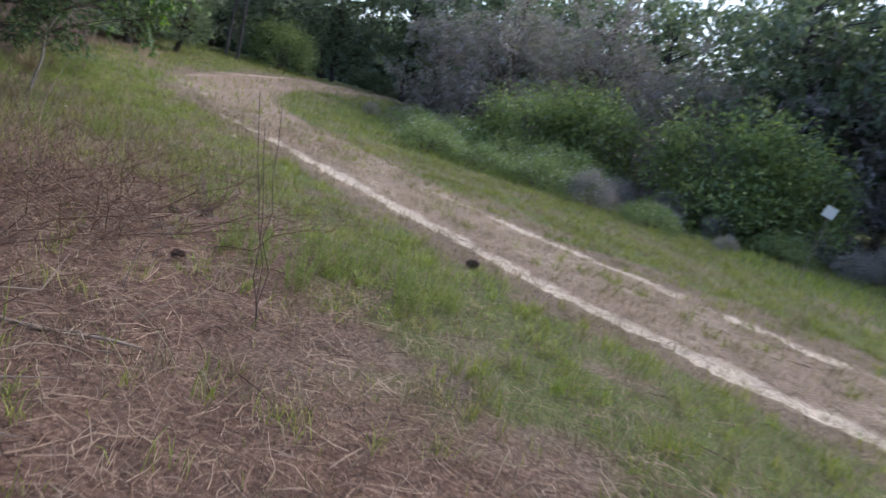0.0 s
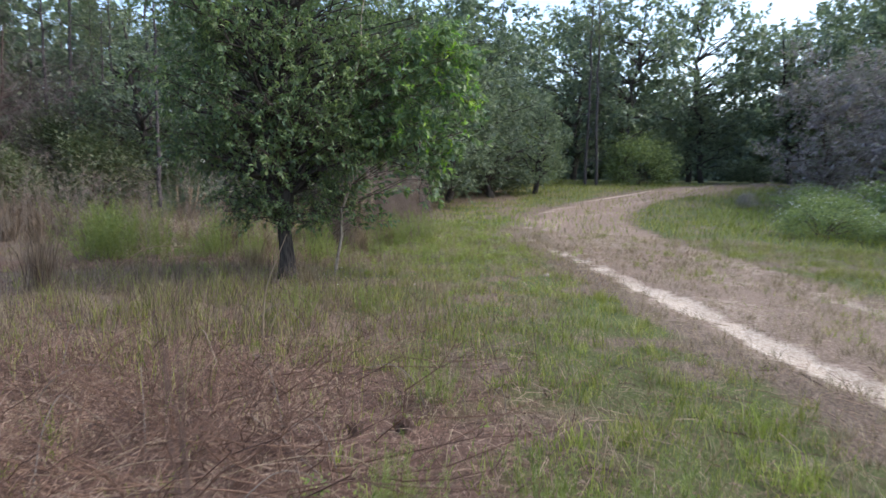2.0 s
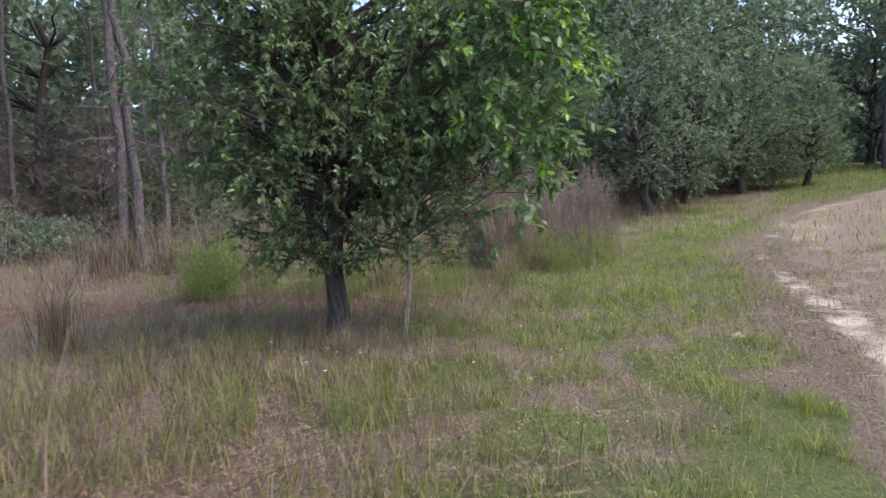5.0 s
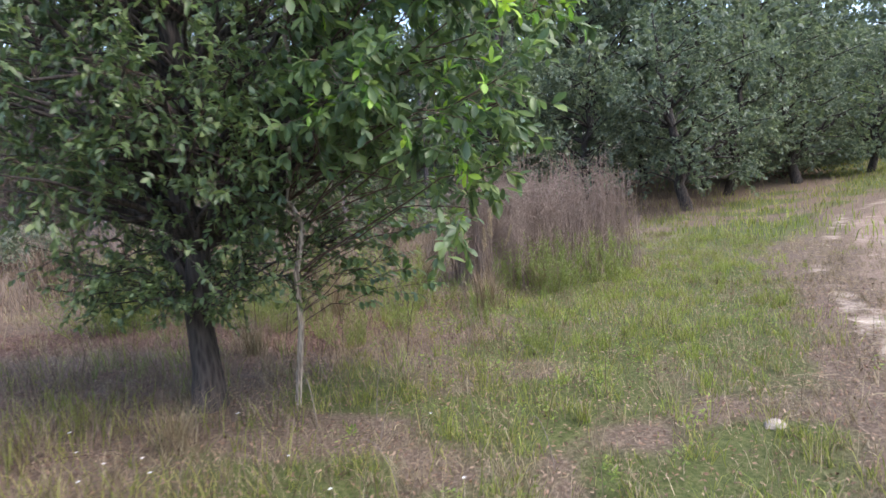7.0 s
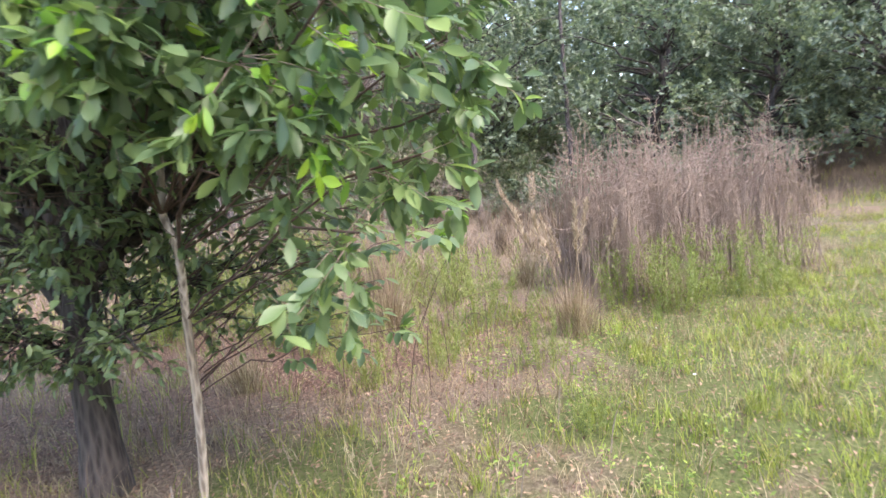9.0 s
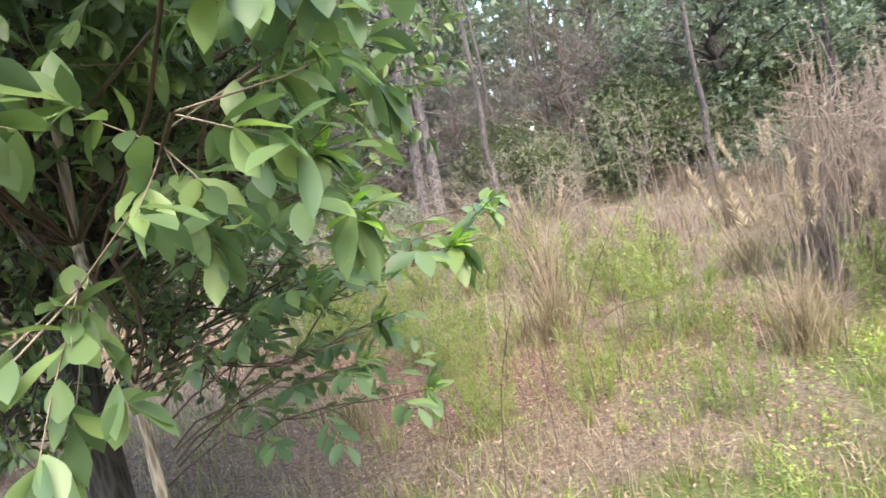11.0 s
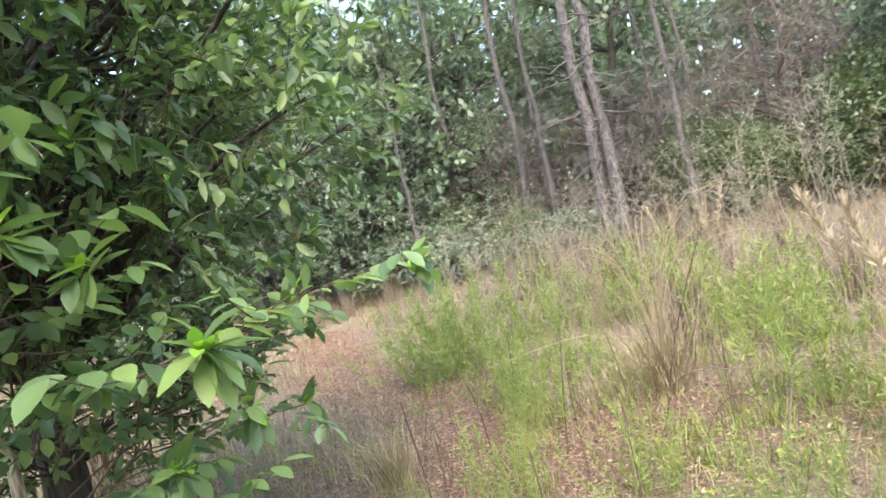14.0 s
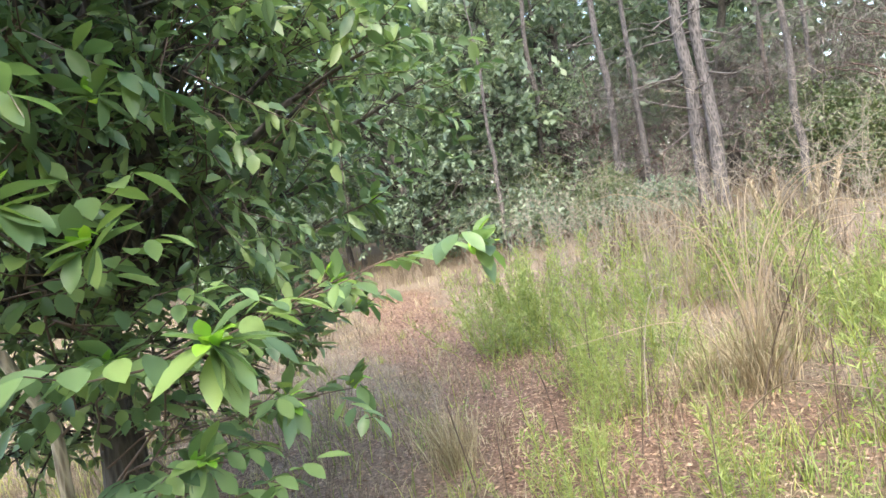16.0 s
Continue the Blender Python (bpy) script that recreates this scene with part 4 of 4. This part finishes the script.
plant(broad_a, far_edge + right_back, 4, (0.85, 1.15), 0.1)
mid_left = [(-19.5, 29.5), (-21, 35), (-24, 31), (-25.5, 25), (-29, 34), (-23, 40), (-33, 29), (-20.5, 25.5)]
plant(broad_b, mid_left + [(12, 27), (17, 24), (21, 20), (0, 41), (26, 14), (16, 30.5), (13, 34), (19.5, 26.5), (-12, 52), (-16.5, 48), (-6.5, 53)] + [(-24, 1), (-29, 7), (-27, -6), (-34, 14), (-31, 20), (-38, 4), (-36, -8)], 5, (0.85, 1.25), 0.1)
plant(broad_c, [(-15.6, 24.2), (-17.2, 27.8), (-17.0, 31.5), (-18.5, 22.5), (-16.5, 35), (-20, 20), (-22, 16.5), (-24, 3.5), (-20.5, 0.5), (-18, -3)], 6, (0.8, 1.15), 0.1)
# unseen trees added to close the open side and bounce light
behind = [(10, -16), (-8, -18), (24, -2), (18, -12)]
plant(copy_thing(broad_b, pose(0, 0, -200)), behind, 7, (0.9, 1.2), 0.1)

# the woods go on all round
def far_woods():
    rng = np.random.default_rng(99)
    n = 100000
    a = np.radians(-rng.uniform(-50, 175, n))
    a[-30000:] = np.radians(-rng.uniform(-12, 40, 30000))
    a[:9000] = rng.uniform(0, 6.283, 9000)
    heading = np.degrees(np.arctan2(-np.sin(a), np.cos(a)))          # left of +y
    reach = np.interp(heading, [-180, -120, -60, -25, -5, 25, 50, 75, 110, 150, 180], [38, 40, 44, 52, 66, 70, 52, 38, 36, 36, 38])
    tall = np.interp(heading, [-180, -60, -20, -5, 12, 30, 70, 120, 180], [11, 12, 11, 9.5, 9.5, 12, 13, 12, 11])
    d = reach + rng.uniform(0, 7, n)
    x, y = -3 + np.sin(a) * d, 12 + np.cos(a) * d
    lump = 0.55 + 0.6 * drift(x, y, 9.0)
    z = height(x, y) + tall * lump * rng.uniform(0, 1, n) ** 1.15
    p = np.stack([x, y, z], 1)
    stuff("far_woods", leaves(p, rng.normal(0, 1, (n, 3)), rng.normal(0, 1, (n, 3)), rng.uniform(0.4, 1.0, n), 0.5, rng, False), WOOD_LEAF, "dense dark green woods closing the field", "woods")


far_woods()

# thickets and bushes along the far side of the track
vine_tree = tree_template("vine_thicket", "leafless tree draped with grey-brown vines", 8.5, 2.9, 0.0, 71, VINE, 0.34, 66, 12, 13, DARK_TWIG, 0.1, 0.2)
plant(vine_tree, [(0.5, 33), (4.5, 31), (8.5, 29), (13, 25.5), (-3, 37), (16.5, 21.5), (2.5, 37), (7, 35), (11.5, 32), (15.5, 27, 1.2), (20, 17.5), (-1.5, 44)], 8, (0.8, 1.15), 0.2)
bare_thicket = tree_template("bare_thicket", "dark thicket of bare brown branches behind the pines", 7.5, 3.0, 0.0, 76, THICKET, 0.5, 64, 12, 14, DARK_TWIG, 0.08, 0.035)
plant(bare_thicket, [(-24.8, 12.2, 0.85), (-24, 4.8, 0.8), (-26, 1.5), (-25.5, 8.6), (-27.5, 12.8), (-27.5, 5.2), (-25.5, 16), (-31, 9)], 21, (0.7, 1.0), 0.2)
green_bush = shrub_template("green_bush", "rounded bright green bush beside the track", 1.7, 2.6, 72, SHRUB_LEAF, 0.14, 7000)
plant(green_bush, [(2.2, 27.0, 1.3), (4.3, 27.8, 1.1), (8.8, 22.8, 1.2), (10.6, 22.4, 0.9), (-20.6, 41, 1.1), (-14.5, 46, 1.0)], 9)
bramble = shrub_template("bramble", "low dark bramble thicket dotted with pale flowers", 1.5, 1.2, 73, SHRUB_LEAF, 0.1, 5000)
blossom_rng = np.random.default_rng(173)
spots = ball(150, (0, 0, 0.6), (1.75, 1.75, 0.75), blossom_rng, -0.2)
spots = np.repeat(spots, 4, 0) + blossom_rng.normal(0, 0.012, (600, 3))
part("blossom", mesh_of("blossom", *leaves(spots, blossom_rng.normal(0, 1, (600, 3)), np.tile([0, 0, 1.0], (600, 1)), 0.035, 0.025, blossom_rng, False), PETAL), bramble, "small white blossom", "stuff")
plant(bramble, [(-0.6, 27.2), (1.6, 25.0), (3.2, 24.0), (0.6, 26.2), (-2.6, 30, 0.8), (-1.6, 23.2, 0.75), (0.4, 22.0, 0.6), (2.3, 20.9, 0.7), (5.4, 18.6, 0.5), (9.8, 19.8, 0.55), (13.4, 16.6, 0.7), (15.6, 14.8, 0.7)], 10, (0.85, 1.1))
grey_bush = shrub_template("grey_bush", "bare grey-brown bush tangled with dead vines", 1.5, 2.1, 74, VINE, 0.12, 5000)
plant(grey_bush, [(3.8, 20.0, 0.5), (7.2, 17.6, 0.45), (5.4, 23.8), (6.9, 22.6), (8.2, 21.2, 0.7), (11.8, 19.6, 0.8), (-3.4, 34.2), (-5.4, 33.0, 0.6), (-1.4, 33.6), (11.5, 21.5), (-2.2, 40), (13.2, 20.2)], 11, (0.85, 1.15))
pine_scrub = shrub_template("pine_scrub", "bushy dark green young pine under the tall ones", 1.5, 3.0, 78, NEEDLE, 0.15, 6500)
plant(pine_scrub, [(-21.5, 14.2, 0.9), (-22.5, 17, 1.1), (-22, 11.8, 0.7), (-23.5, 10.2, 0.9), (-21.6, 5.6, 0.6), (-23, 3.4, 0.9), (-24.5, 14.5, 1.2), (-20.4, 16.4, 0.6)], 22)
undergrowth = shrub_template("undergrowth", "dull green undergrowth at the foot of the woods", 2.0, 1.6, 75, WOOD_LEAF, 0.17, 4000)
plant(undergrowth, [(-21.5, 22.5), (-20, 17), (-22.5, 19), (-22, 2.6), (-21.8, 6.5), (-24, -1), (-26, 17), (-18.8, 33), (-20, 38), (-9, 56), (-4, 58), (1.5, 57), (-28, 22), (-30, 10), (-29, 1), (-19.5, -6)], 12, (0.8, 1.3))

# dead stalks, tussocks and weeds of the old field
dog = twiggy_template("dead_stalk_clump", "stand of tall leafless grey-brown weed stalks", 1.85, 0.24, 81, GREY_STALK, 22, 2, 0.0095)
reeds = spread_out(40, (-11.4, -9.2, 13.6, 16.1), 0.24, 82, lambda x, y: abs((x + 10.4) + 0.1 * (y - 15.5)) < 0.75)
plant(dog, reeds, 13, (0.7, 1.0))
dead_shrub = twiggy_template("dead_shrub", "bare pale shrub of finely forked dry twigs", 1.4, 0.9, 83, DRY_TWIG, 13, 10, 0.004)
plant(dead_shrub, [(-12.6, 8.9), (-12.9, 11.4), (-12.2, 10.0, 0.8), (-14.2, 8.4), (-15.5, 7.2), (-13.6, 9.5), (-15.2, 9.8), (-16.4, 10.8), (-14.8, 11.6), (-13.3, 10.6), (-17, 8.2), (-12.6, 12.4), (-13.9, 13.4), (-16, 6), (-11.9, 13.8)], 14, (0.8, 1.25))
brush = twiggy_template("dead_brush", "low tangle of reddish-brown dead twigs on pine straw", 0.5, 1.1, 84, STRAW, 22, 8, 0.004)
plant(brush, [(-2.7, 4.9), (-3.1, 4.2), (-3.8, 5.2), (-2.5, 4.3), (-3.3, 4.9), (-2.9, 3.5), (-3.9, 4.0), (-2.1, 5.0), (-3.4, 5.8), (-4.6, 5.0), (-2.3, 2.9)], 15, (0.8, 1.2))

tussock = clump_template("dry_tussock", "tussock of dry straw-coloured grass arching outward", 0.7, 0.35, 240, 85, DRY, 0.8, 0.006)
plant(tussock, [(-10.0, 11.25, 1.05), (-8.75, 12.85, 0.8), (-9.9, 11.0, 0.8), (-12.0, 11.9, 1.1), (-9.1, 14.0, 0.9), (-6.3, 8.9, 0.6), (-11.2, 13.2, 1.0), (-8.6, 9.9, 0.7)], 16)
sedge = clump_template("broomsedge", "upright clump of russet broomsedge", 0.9, 0.3, 170, 86, RUSSET, 0.4, 0.007)
plant(sedge, spread_out(48, (-22, -8.2, 0, 20), 0.75, 87, lambda x, y: x + 0.35 * (y - 9) < -9.6 and float(to_line(np.array([x]), np.array([y]), [(-7.6, 11.2), (-10.6, 8.9), (-16, 3)])[0]) > 1.3), 17, (0.7, 1.25))
for x, y, s in ((-16.2, 9.3, 1.4), (-16.8, 8.4, 1.5), (-15.6, 8.9, 1.3), (-17.4, 9.2, 1.5), (-15.2, 10.0, 1.3), (-16.0, 7.8, 1.4), (-14.6, 9.2, 1.2), (-17.2, 10.2, 1.5), (-15.8, 10.9, 1.3), (-17.6, 7.6, 1.5)):
    copy_thing(sedge, pose(*on_ground(x, y), 0, 0, 50 * x) @ Matrix.Diagonal((s, s, s, 1)))
plume = clump_template("plume_grass", "dry grass clump with pale feathery plumes", 0.85, 0.3, 110, 88, PALE_STRAW, 0.5, 0.006, 5)
plant(plume, [(-8.75, 12.8, 0.95), (-9.15, 13.05, 0.85), (-12.5, 11.2, 1.0), (-13.6, 14.2, 1.1)], 18)
straw_clump = clump_template("straw_clump", "tall clump of pale dry straw with stems arching outward", 1.1, 0.3, 120, 77, PALE_STRAW, 0.95, 0.005)
arch_rng = np.random.default_rng(78)
for _ in range(16):
    a, d, h = arch_rng.uniform(0, 6.283), arch_rng.uniform(0.5, 1.1), arch_rng.uniform(0.8, 1.5)
    c, e = math.cos(a) * d, math.sin(a) * d
    k = np.linspace(0, 1, 9)
    arc = np.stack([c * k ** 1.8, e * k ** 1.8, h * np.sin(k * arch_rng.uniform(1.7, 2.3))], 1)
    part("stalk", mesh_of("stalk", *tube(arc, np.linspace(0.0045, 0.0015, 9), 4), PALE_STRAW, True), straw_clump)
plant(straw_clump, [(-10.0, 11.3, 1.0), (-11.6, 11.3, 0.75), (-12.4, 10.2, 0.75)], 79)
weed = weed_template(89, 0.9)
plant(weed, [(-11.25, 8.65, 1.1), (-10.9, 8.9, 1.0), (-11.5, 9.0, 1.05), (-9.9, 10.2, 0.7), (-10.6, 10.5, 0.8), (-9.5, 10.6, 0.6), (-12.4, 9.4, 1.1), (-11.4, 11.4, 1.0),
             (-10.9, 12.2, 1.0), (-9.6, 12.2, 0.9), (-12.6, 10.4, 1.15), (-8.8, 13.9, 0.7), (-9.4, 13.6, 0.75), (-9.0, 15.2, 0.7), (-8.2, 10.9, 0.55), (-8.5, 11.5, 0.6), (-7.9, 12.2, 0.5),
             (-1.3, 4.7, 0.4), (-0.7, 5.1, 0.4), (-0.9, 4.4, 0.35), (-0.2, 5.3, 0.35), (-2.3, 6.3, 0.4), (-5.0, 7.6, 0.45), (-4.6, 8.2, 0.4), (-6.6, 12.0, 0.4),
             (-11.1, 9.05, 1.05), (-11.0, 9.7, 0.75), (-10.2, 10.0, 0.5), (-9.4, 10.4, 0.4), (-8.75, 10.7, 0.35), (-11.4, 11.8, 0.7), (-13.0, 9.6, 0.9), (-14.2, 10.6, 0.9),
             (-9.2, 14.4, 0.8), (-9.0, 14.9, 0.8), (-9.5, 14.0, 0.75), (-0.5, 5.5, 0.4), (-0.1, 4.7, 0.45), (-1.0, 5.3, 0.4), (0.2, 4.9, 0.3), (-1.6, 5.0, 0.35)], 19)

# ---- small things ----
def bent_stalk(points, r, label, material=PALE_STRAW, name="bent_stalk"):
    """One dead stalk or arching stem along a few points."""
    p = np.asarray(points, float)
    k = np.linspace(0, len(p) - 1, 14)
    i = np.arange(len(p))
    c = np.stack([np.interp(k, i, p[:, a]) for a in range(3)], 1)
    for _ in range(3):
        c[1:-1] = (c[:-2] + 2 * c[1:-1] + c[2:]) / 4
    return tagged(new(name, mesh_of(name, *tube(c, np.linspace(r, r * 0.4, 14), 5), material, True)), label, "stalk", "dead stalks")


def standing_stems():
    """Three dark thin stems of one dead weed by the straw."""
    rng = np.random.default_rng(90)
    at = on_ground(-0.88, 3.56)
    ob = thing("dead_weed", at, "dead weed with three thin dark upright stems", "weed")
    for dx, dy, z in ((-0.3, 0.06, 1.33), (-0.22, 0.03, 1.15), (-0.14, 0.0, 1.27)):
        wood = [tube(bent((0, 0, -0.03), (dx, dy, z), rng, 8, wander=0.015), np.linspace(0.0038, 0.0018, 8), 5)]
        part("stem", mesh_of("stem", *join(wood), DARK_TWIG), ob)


def pine_cone(x, y, size):
    rng = np.random.default_rng(int(abs(x * 100)))
    ob = thing("pine_cone", on_ground(x, y, size * 0.45), "open grey-brown pine cone lying in the straw", "pine cone", "pine cones")
    n = 70
    k = (np.arange(n) + 0.5) / n
    a = np.arange(n) * 2.39996
    r = size * 0.28 * np.sin(3.1416 * (0.15 + 0.8 * k))
    base = np.stack([(k - 0.5) * size, np.cos(a) * r * 0.3, np.sin(a) * r * 0.3], 1)
    way = np.stack([0.5 + 0 * a, np.cos(a), np.sin(a)], 1)
    part("scale_mass", mesh_of("scale_mass", *leaves(base, way, np.tile([1.0, 0, 0], (n, 1)), size * 0.42, size * 0.26, rng), CONE), ob, kind="stuff")
    part("core", mesh_of("core", *tube(np.stack([np.linspace(-0.5, 0.45, 6) * size, np.zeros(6), np.zeros(6)], 1), size * np.array([0.05, 0.14, 0.17, 0.15, 0.1, 0.02]), 8), CONE), ob)


def small_flowers(spots, seed):
    rng = np.random.default_rng(seed)
    for x, y in spots:
        ob = thing("white_wildflower", on_ground(x, y), "small white wildflower on a thin green stem", "flower", "white wildflowers")
        z = rng.uniform(0.12, 0.3)
        top = np.array([rng.normal(0, 0.03), rng.normal(0, 0.03), z])
        part("stem", mesh_of("stem", *tube(bent((0, 0, -0.01), top, rng, 4), [0.0025, 0.002, 0.002, 0.0015], 4), GRASS), ob)
        a = np.arange(7) * 0.8976
        way = np.stack([np.cos(a), np.sin(a), 0.25 + 0 * a], 1)
        part("petals", mesh_of("petals", *leaves(np.tile(top, (7, 1)), way, np.tile([0, 0, 1.0], (7, 1)), 0.014, 0.008, rng, False, 0.1), PETAL), ob)


def marker_flag(x, y):
    """A small square white tag that hangs from a twig at the edge of the thicket."""
    ob = thing("marker_tag", on_ground(x, y), "small square white marker tag hanging from a thin stake", "tag")
    rng = np.random.default_rng(5)
    part("stake", mesh_of("stake", *tube(bent((0, 0, -0.05), (0.1, 0, 2.12), rng, 6, wander=0.01), np.linspace(0.012, 0.008, 6), 5), TWIG), ob)
    bm = bmesh.new()
    bmesh.ops.create_cube(bm, size=1, matrix=pose(0.06, -0.03, 1.72, 5, 12, 0) @ Matrix.Diagonal((0.26, 0.008, 0.24, 1)))
    bmesh.ops.bevel(bm, geom=bm.edges[:], offset=0.003, segments=1)
    me = bpy.data.meshes.new("plate")
    bm.to_mesh(me)
    bm.free()
    me.materials.append(PLASTIC)
    part("plate", me, ob, "white square plastic plate")


def fallen_branch(x, y, turn, long, r, seed):
    rng = np.random.default_rng(seed)
    ob = thing("fallen_branch", on_ground(x, y, r), "fallen dead branch lying on the straw", "branch", "fallen branches", turn)
    p = bent((-long / 2, 0, 0), (long / 2, 0, 0.03), rng, 9, wander=0.02)
    p[:, 2] = np.abs(p[:, 2])
    part("limb", mesh_of("limb", *tube(p, np.linspace(r, r * 0.4, 9), 7), TWIG, True), ob)
    for k in (3, 5, 6):
        e = p[k] + np.array([rng.uniform(0.1, 0.4), rng.normal(0, 0.25), abs(rng.normal(0, 0.08))])
        part("twig", mesh_of("twig", *tube(bent(p[k], e, rng, 4), np.linspace(r * 0.4, r * 0.15, 4), 5), TWIG), ob)


def sand_stone(x, y, size, seed):
    rng = np.random.default_rng(seed)
    bm = bmesh.new()
    bmesh.ops.create_icosphere(bm, subdivisions=2, radius=size)
    for v in bm.verts:
        v.co = Vector((v.co.x * 1.3, v.co.y, v.co.z * 0.55)) * (1 + rng.normal(0, 0.08))
    me = bpy.data.meshes.new("stone")
    bm.to_mesh(me)
    bm.free()
    me.materials.append(STONE)
    ob = tagged(new("stone", me), "pale lump of sandy limestone in the dry grass", "stone", "pale stones")
    ob.matrix_basis = pose(*on_ground(x, y, size * 0.15), 0, 0, rng.uniform(0, 360))


standing_stems()
for x, y, s in ((-2.14, 5.75, 0.11), (0.37, 6.85, 0.13), (-2.35, 5.55, 0.09), (-1.75, 4.35, 0.1)):
    pine_cone(x, y, s)
small_flowers([(-5.75, 8.4), (-5.6, 8.55), (-5.4, 8.7), (-5.9, 8.6), (-5.1, 8.3), (-6.0, 9.2), (-5.5, 9.4), (-6.2, 8.4), (-5.0, 9.5), (-6.5, 8.3), (-6.9, 12.9), (-8.0, 13.2), (-4.4, 9.9), (-5.2, 10.2), (-11.1, 8.9), (-10.9, 8.75), (-11.0, 9.15)], 91)
marker_flag(7.48, 14.06)
fallen_branch(-2.0, 2.75, 5, 1.6, 0.018, 92)
fallen_branch(-1.6, 2.1, -50, 0.8, 0.014, 93)
fallen_branch(-3.2, 3.4, 25, 1.4, 0.013, 94)
fallen_branch(-2.6, 5.2, -20, 1.2, 0.008, 95)
for k, (x, y, s) in enumerate(((-4.3, 12.05, 0.06),)):
    sand_stone(x, y, s, 96 + k)
STALK = "long pale dead stalk arching over the grass"
bent_stalk([(-4.25, 6.45, 0.0), (-4.28, 6.5, 0.55), (-4.15, 6.65, 1.05)], 0.009, STALK)
bent_stalk([(-3.2, 5.0, 0.0), (-3.3, 5.1, 0.5), (-3.0, 5.0, 0.72), (-2.6, 4.8, 0.6)], 0.006, STALK)
bent_stalk([(-5.0, 5.2, 0.0), (-5.2, 5.5, 0.6), (-4.6, 5.6, 1.0), (-3.9, 5.5, 1.05)], 0.006, STALK)
bent_stalk([(-3.3, 6.3, 0.0), (-3.32, 6.4, 0.4), (-3.2, 6.5, 0.75)], 0.005, STALK)
bent_stalk([(-9.0, 11.2, 0.0), (-8.6, 11.7, 0.55), (-8.0, 12.1, 0.7)], 0.005, STALK)
bent_stalk([(-10.0, 11.3, 0.0), (-9.7, 11.0, 0.6), (-9.2, 10.4, 0.55)], 0.005, STALK)
bent_stalk([(-10.1, 11.3, 0.0), (-9.9, 11.7, 0.7), (-9.5, 12.2, 0.85)], 0.005, STALK)
bent_stalk([(-7.3, 11.0, 0.0), (-7.25, 11.1, 0.6), (-7.0, 11.25, 1.0)], 0.004, "thin dark dead stem standing in the grass", DARK_TWIG)
bent_stalk([(-8.9, 10.9, 0.0), (-8.85, 11.0, 0.45), (-8.9, 11.05, 0.8)], 0.004, "thin dark dead stem standing in the grass", DARK_TWIG)
bent_stalk([(-9.2, 11.4, 0.0), (-9.1, 11.6, 0.6), (-8.8, 11.9, 1.15)], 0.004, "thin dark dead stem standing in the grass", DARK_TWIG)


def loose_stalks(spots, seed, label, material, tall, reach):
    """Single dead stalks that arch over where they stand."""
    rng = np.random.default_rng(seed)
    for x, y in spots:
        a, h, d = rng.uniform(0, 6.283), tall * rng.uniform(0.6, 1.1), reach * rng.uniform(0.4, 1.1)
        z = float(height(x, y))
        c, s = math.cos(a) * d, math.sin(a) * d
        bent_stalk([(x, y, z - 0.01), (x + 0.2 * c, y + 0.2 * s, z + 0.6 * h), (x + 0.6 * c, y + 0.6 * s, z + h), (x + c, y + s, z + h * rng.uniform(0.6, 0.95))], rng.uniform(0.0025, 0.0045), label, material)


loose_stalks(spread_out(16, (-6.0, -1.6, 2.6, 7.0), 0.45, 101, lambda x, y: True), 102, "thin pale dead stalk arching over pine straw", DRY_TWIG, 0.45, 0.5)
loose_stalks(spread_out(26, (-12.6, -8.6, 9.2, 13.6), 0.4, 103, lambda x, y: True), 104, "thin straw-coloured grass stalk arching in the field", DRY_TWIG, 0.8, 0.7)
loose_stalks(spread_out(12, (-10.5, -7.4, 9.2, 13.0), 0.5, 105, lambda x, y: math.hypot(x + 7.1, y - 9.25) > 1), 106, "thin dark weed stem standing in the litter", DARK_TWIG, 0.6, 0.15)
loose_stalks(spread_out(14, (-7.6, -4.6, 9.6, 12.0), 0.4, 107, lambda x, y: math.hypot(x + 5.0, y - 11.8) > 0.8), 108, "thin pale dead stalk among short grass", DRY_TWIG, 0.4, 0.25)
loose_stalks(spread_out(34, (-3.8, -0.9, 2.3, 6.2), 0.3, 109, lambda x, y: x + 0.5 * y < 1.4), 110, "thin pale dead stalk lying across pine straw", PALE_STRAW, 0.2, 0.8)
loose_stalks(spread_out(16, (-11.2, -8.4, 10.0, 13.2), 0.45, 111, lambda x, y: True), 112, "thin dark dead twig standing in the leaf litter", DARK_TWIG, 0.55, 0.4)
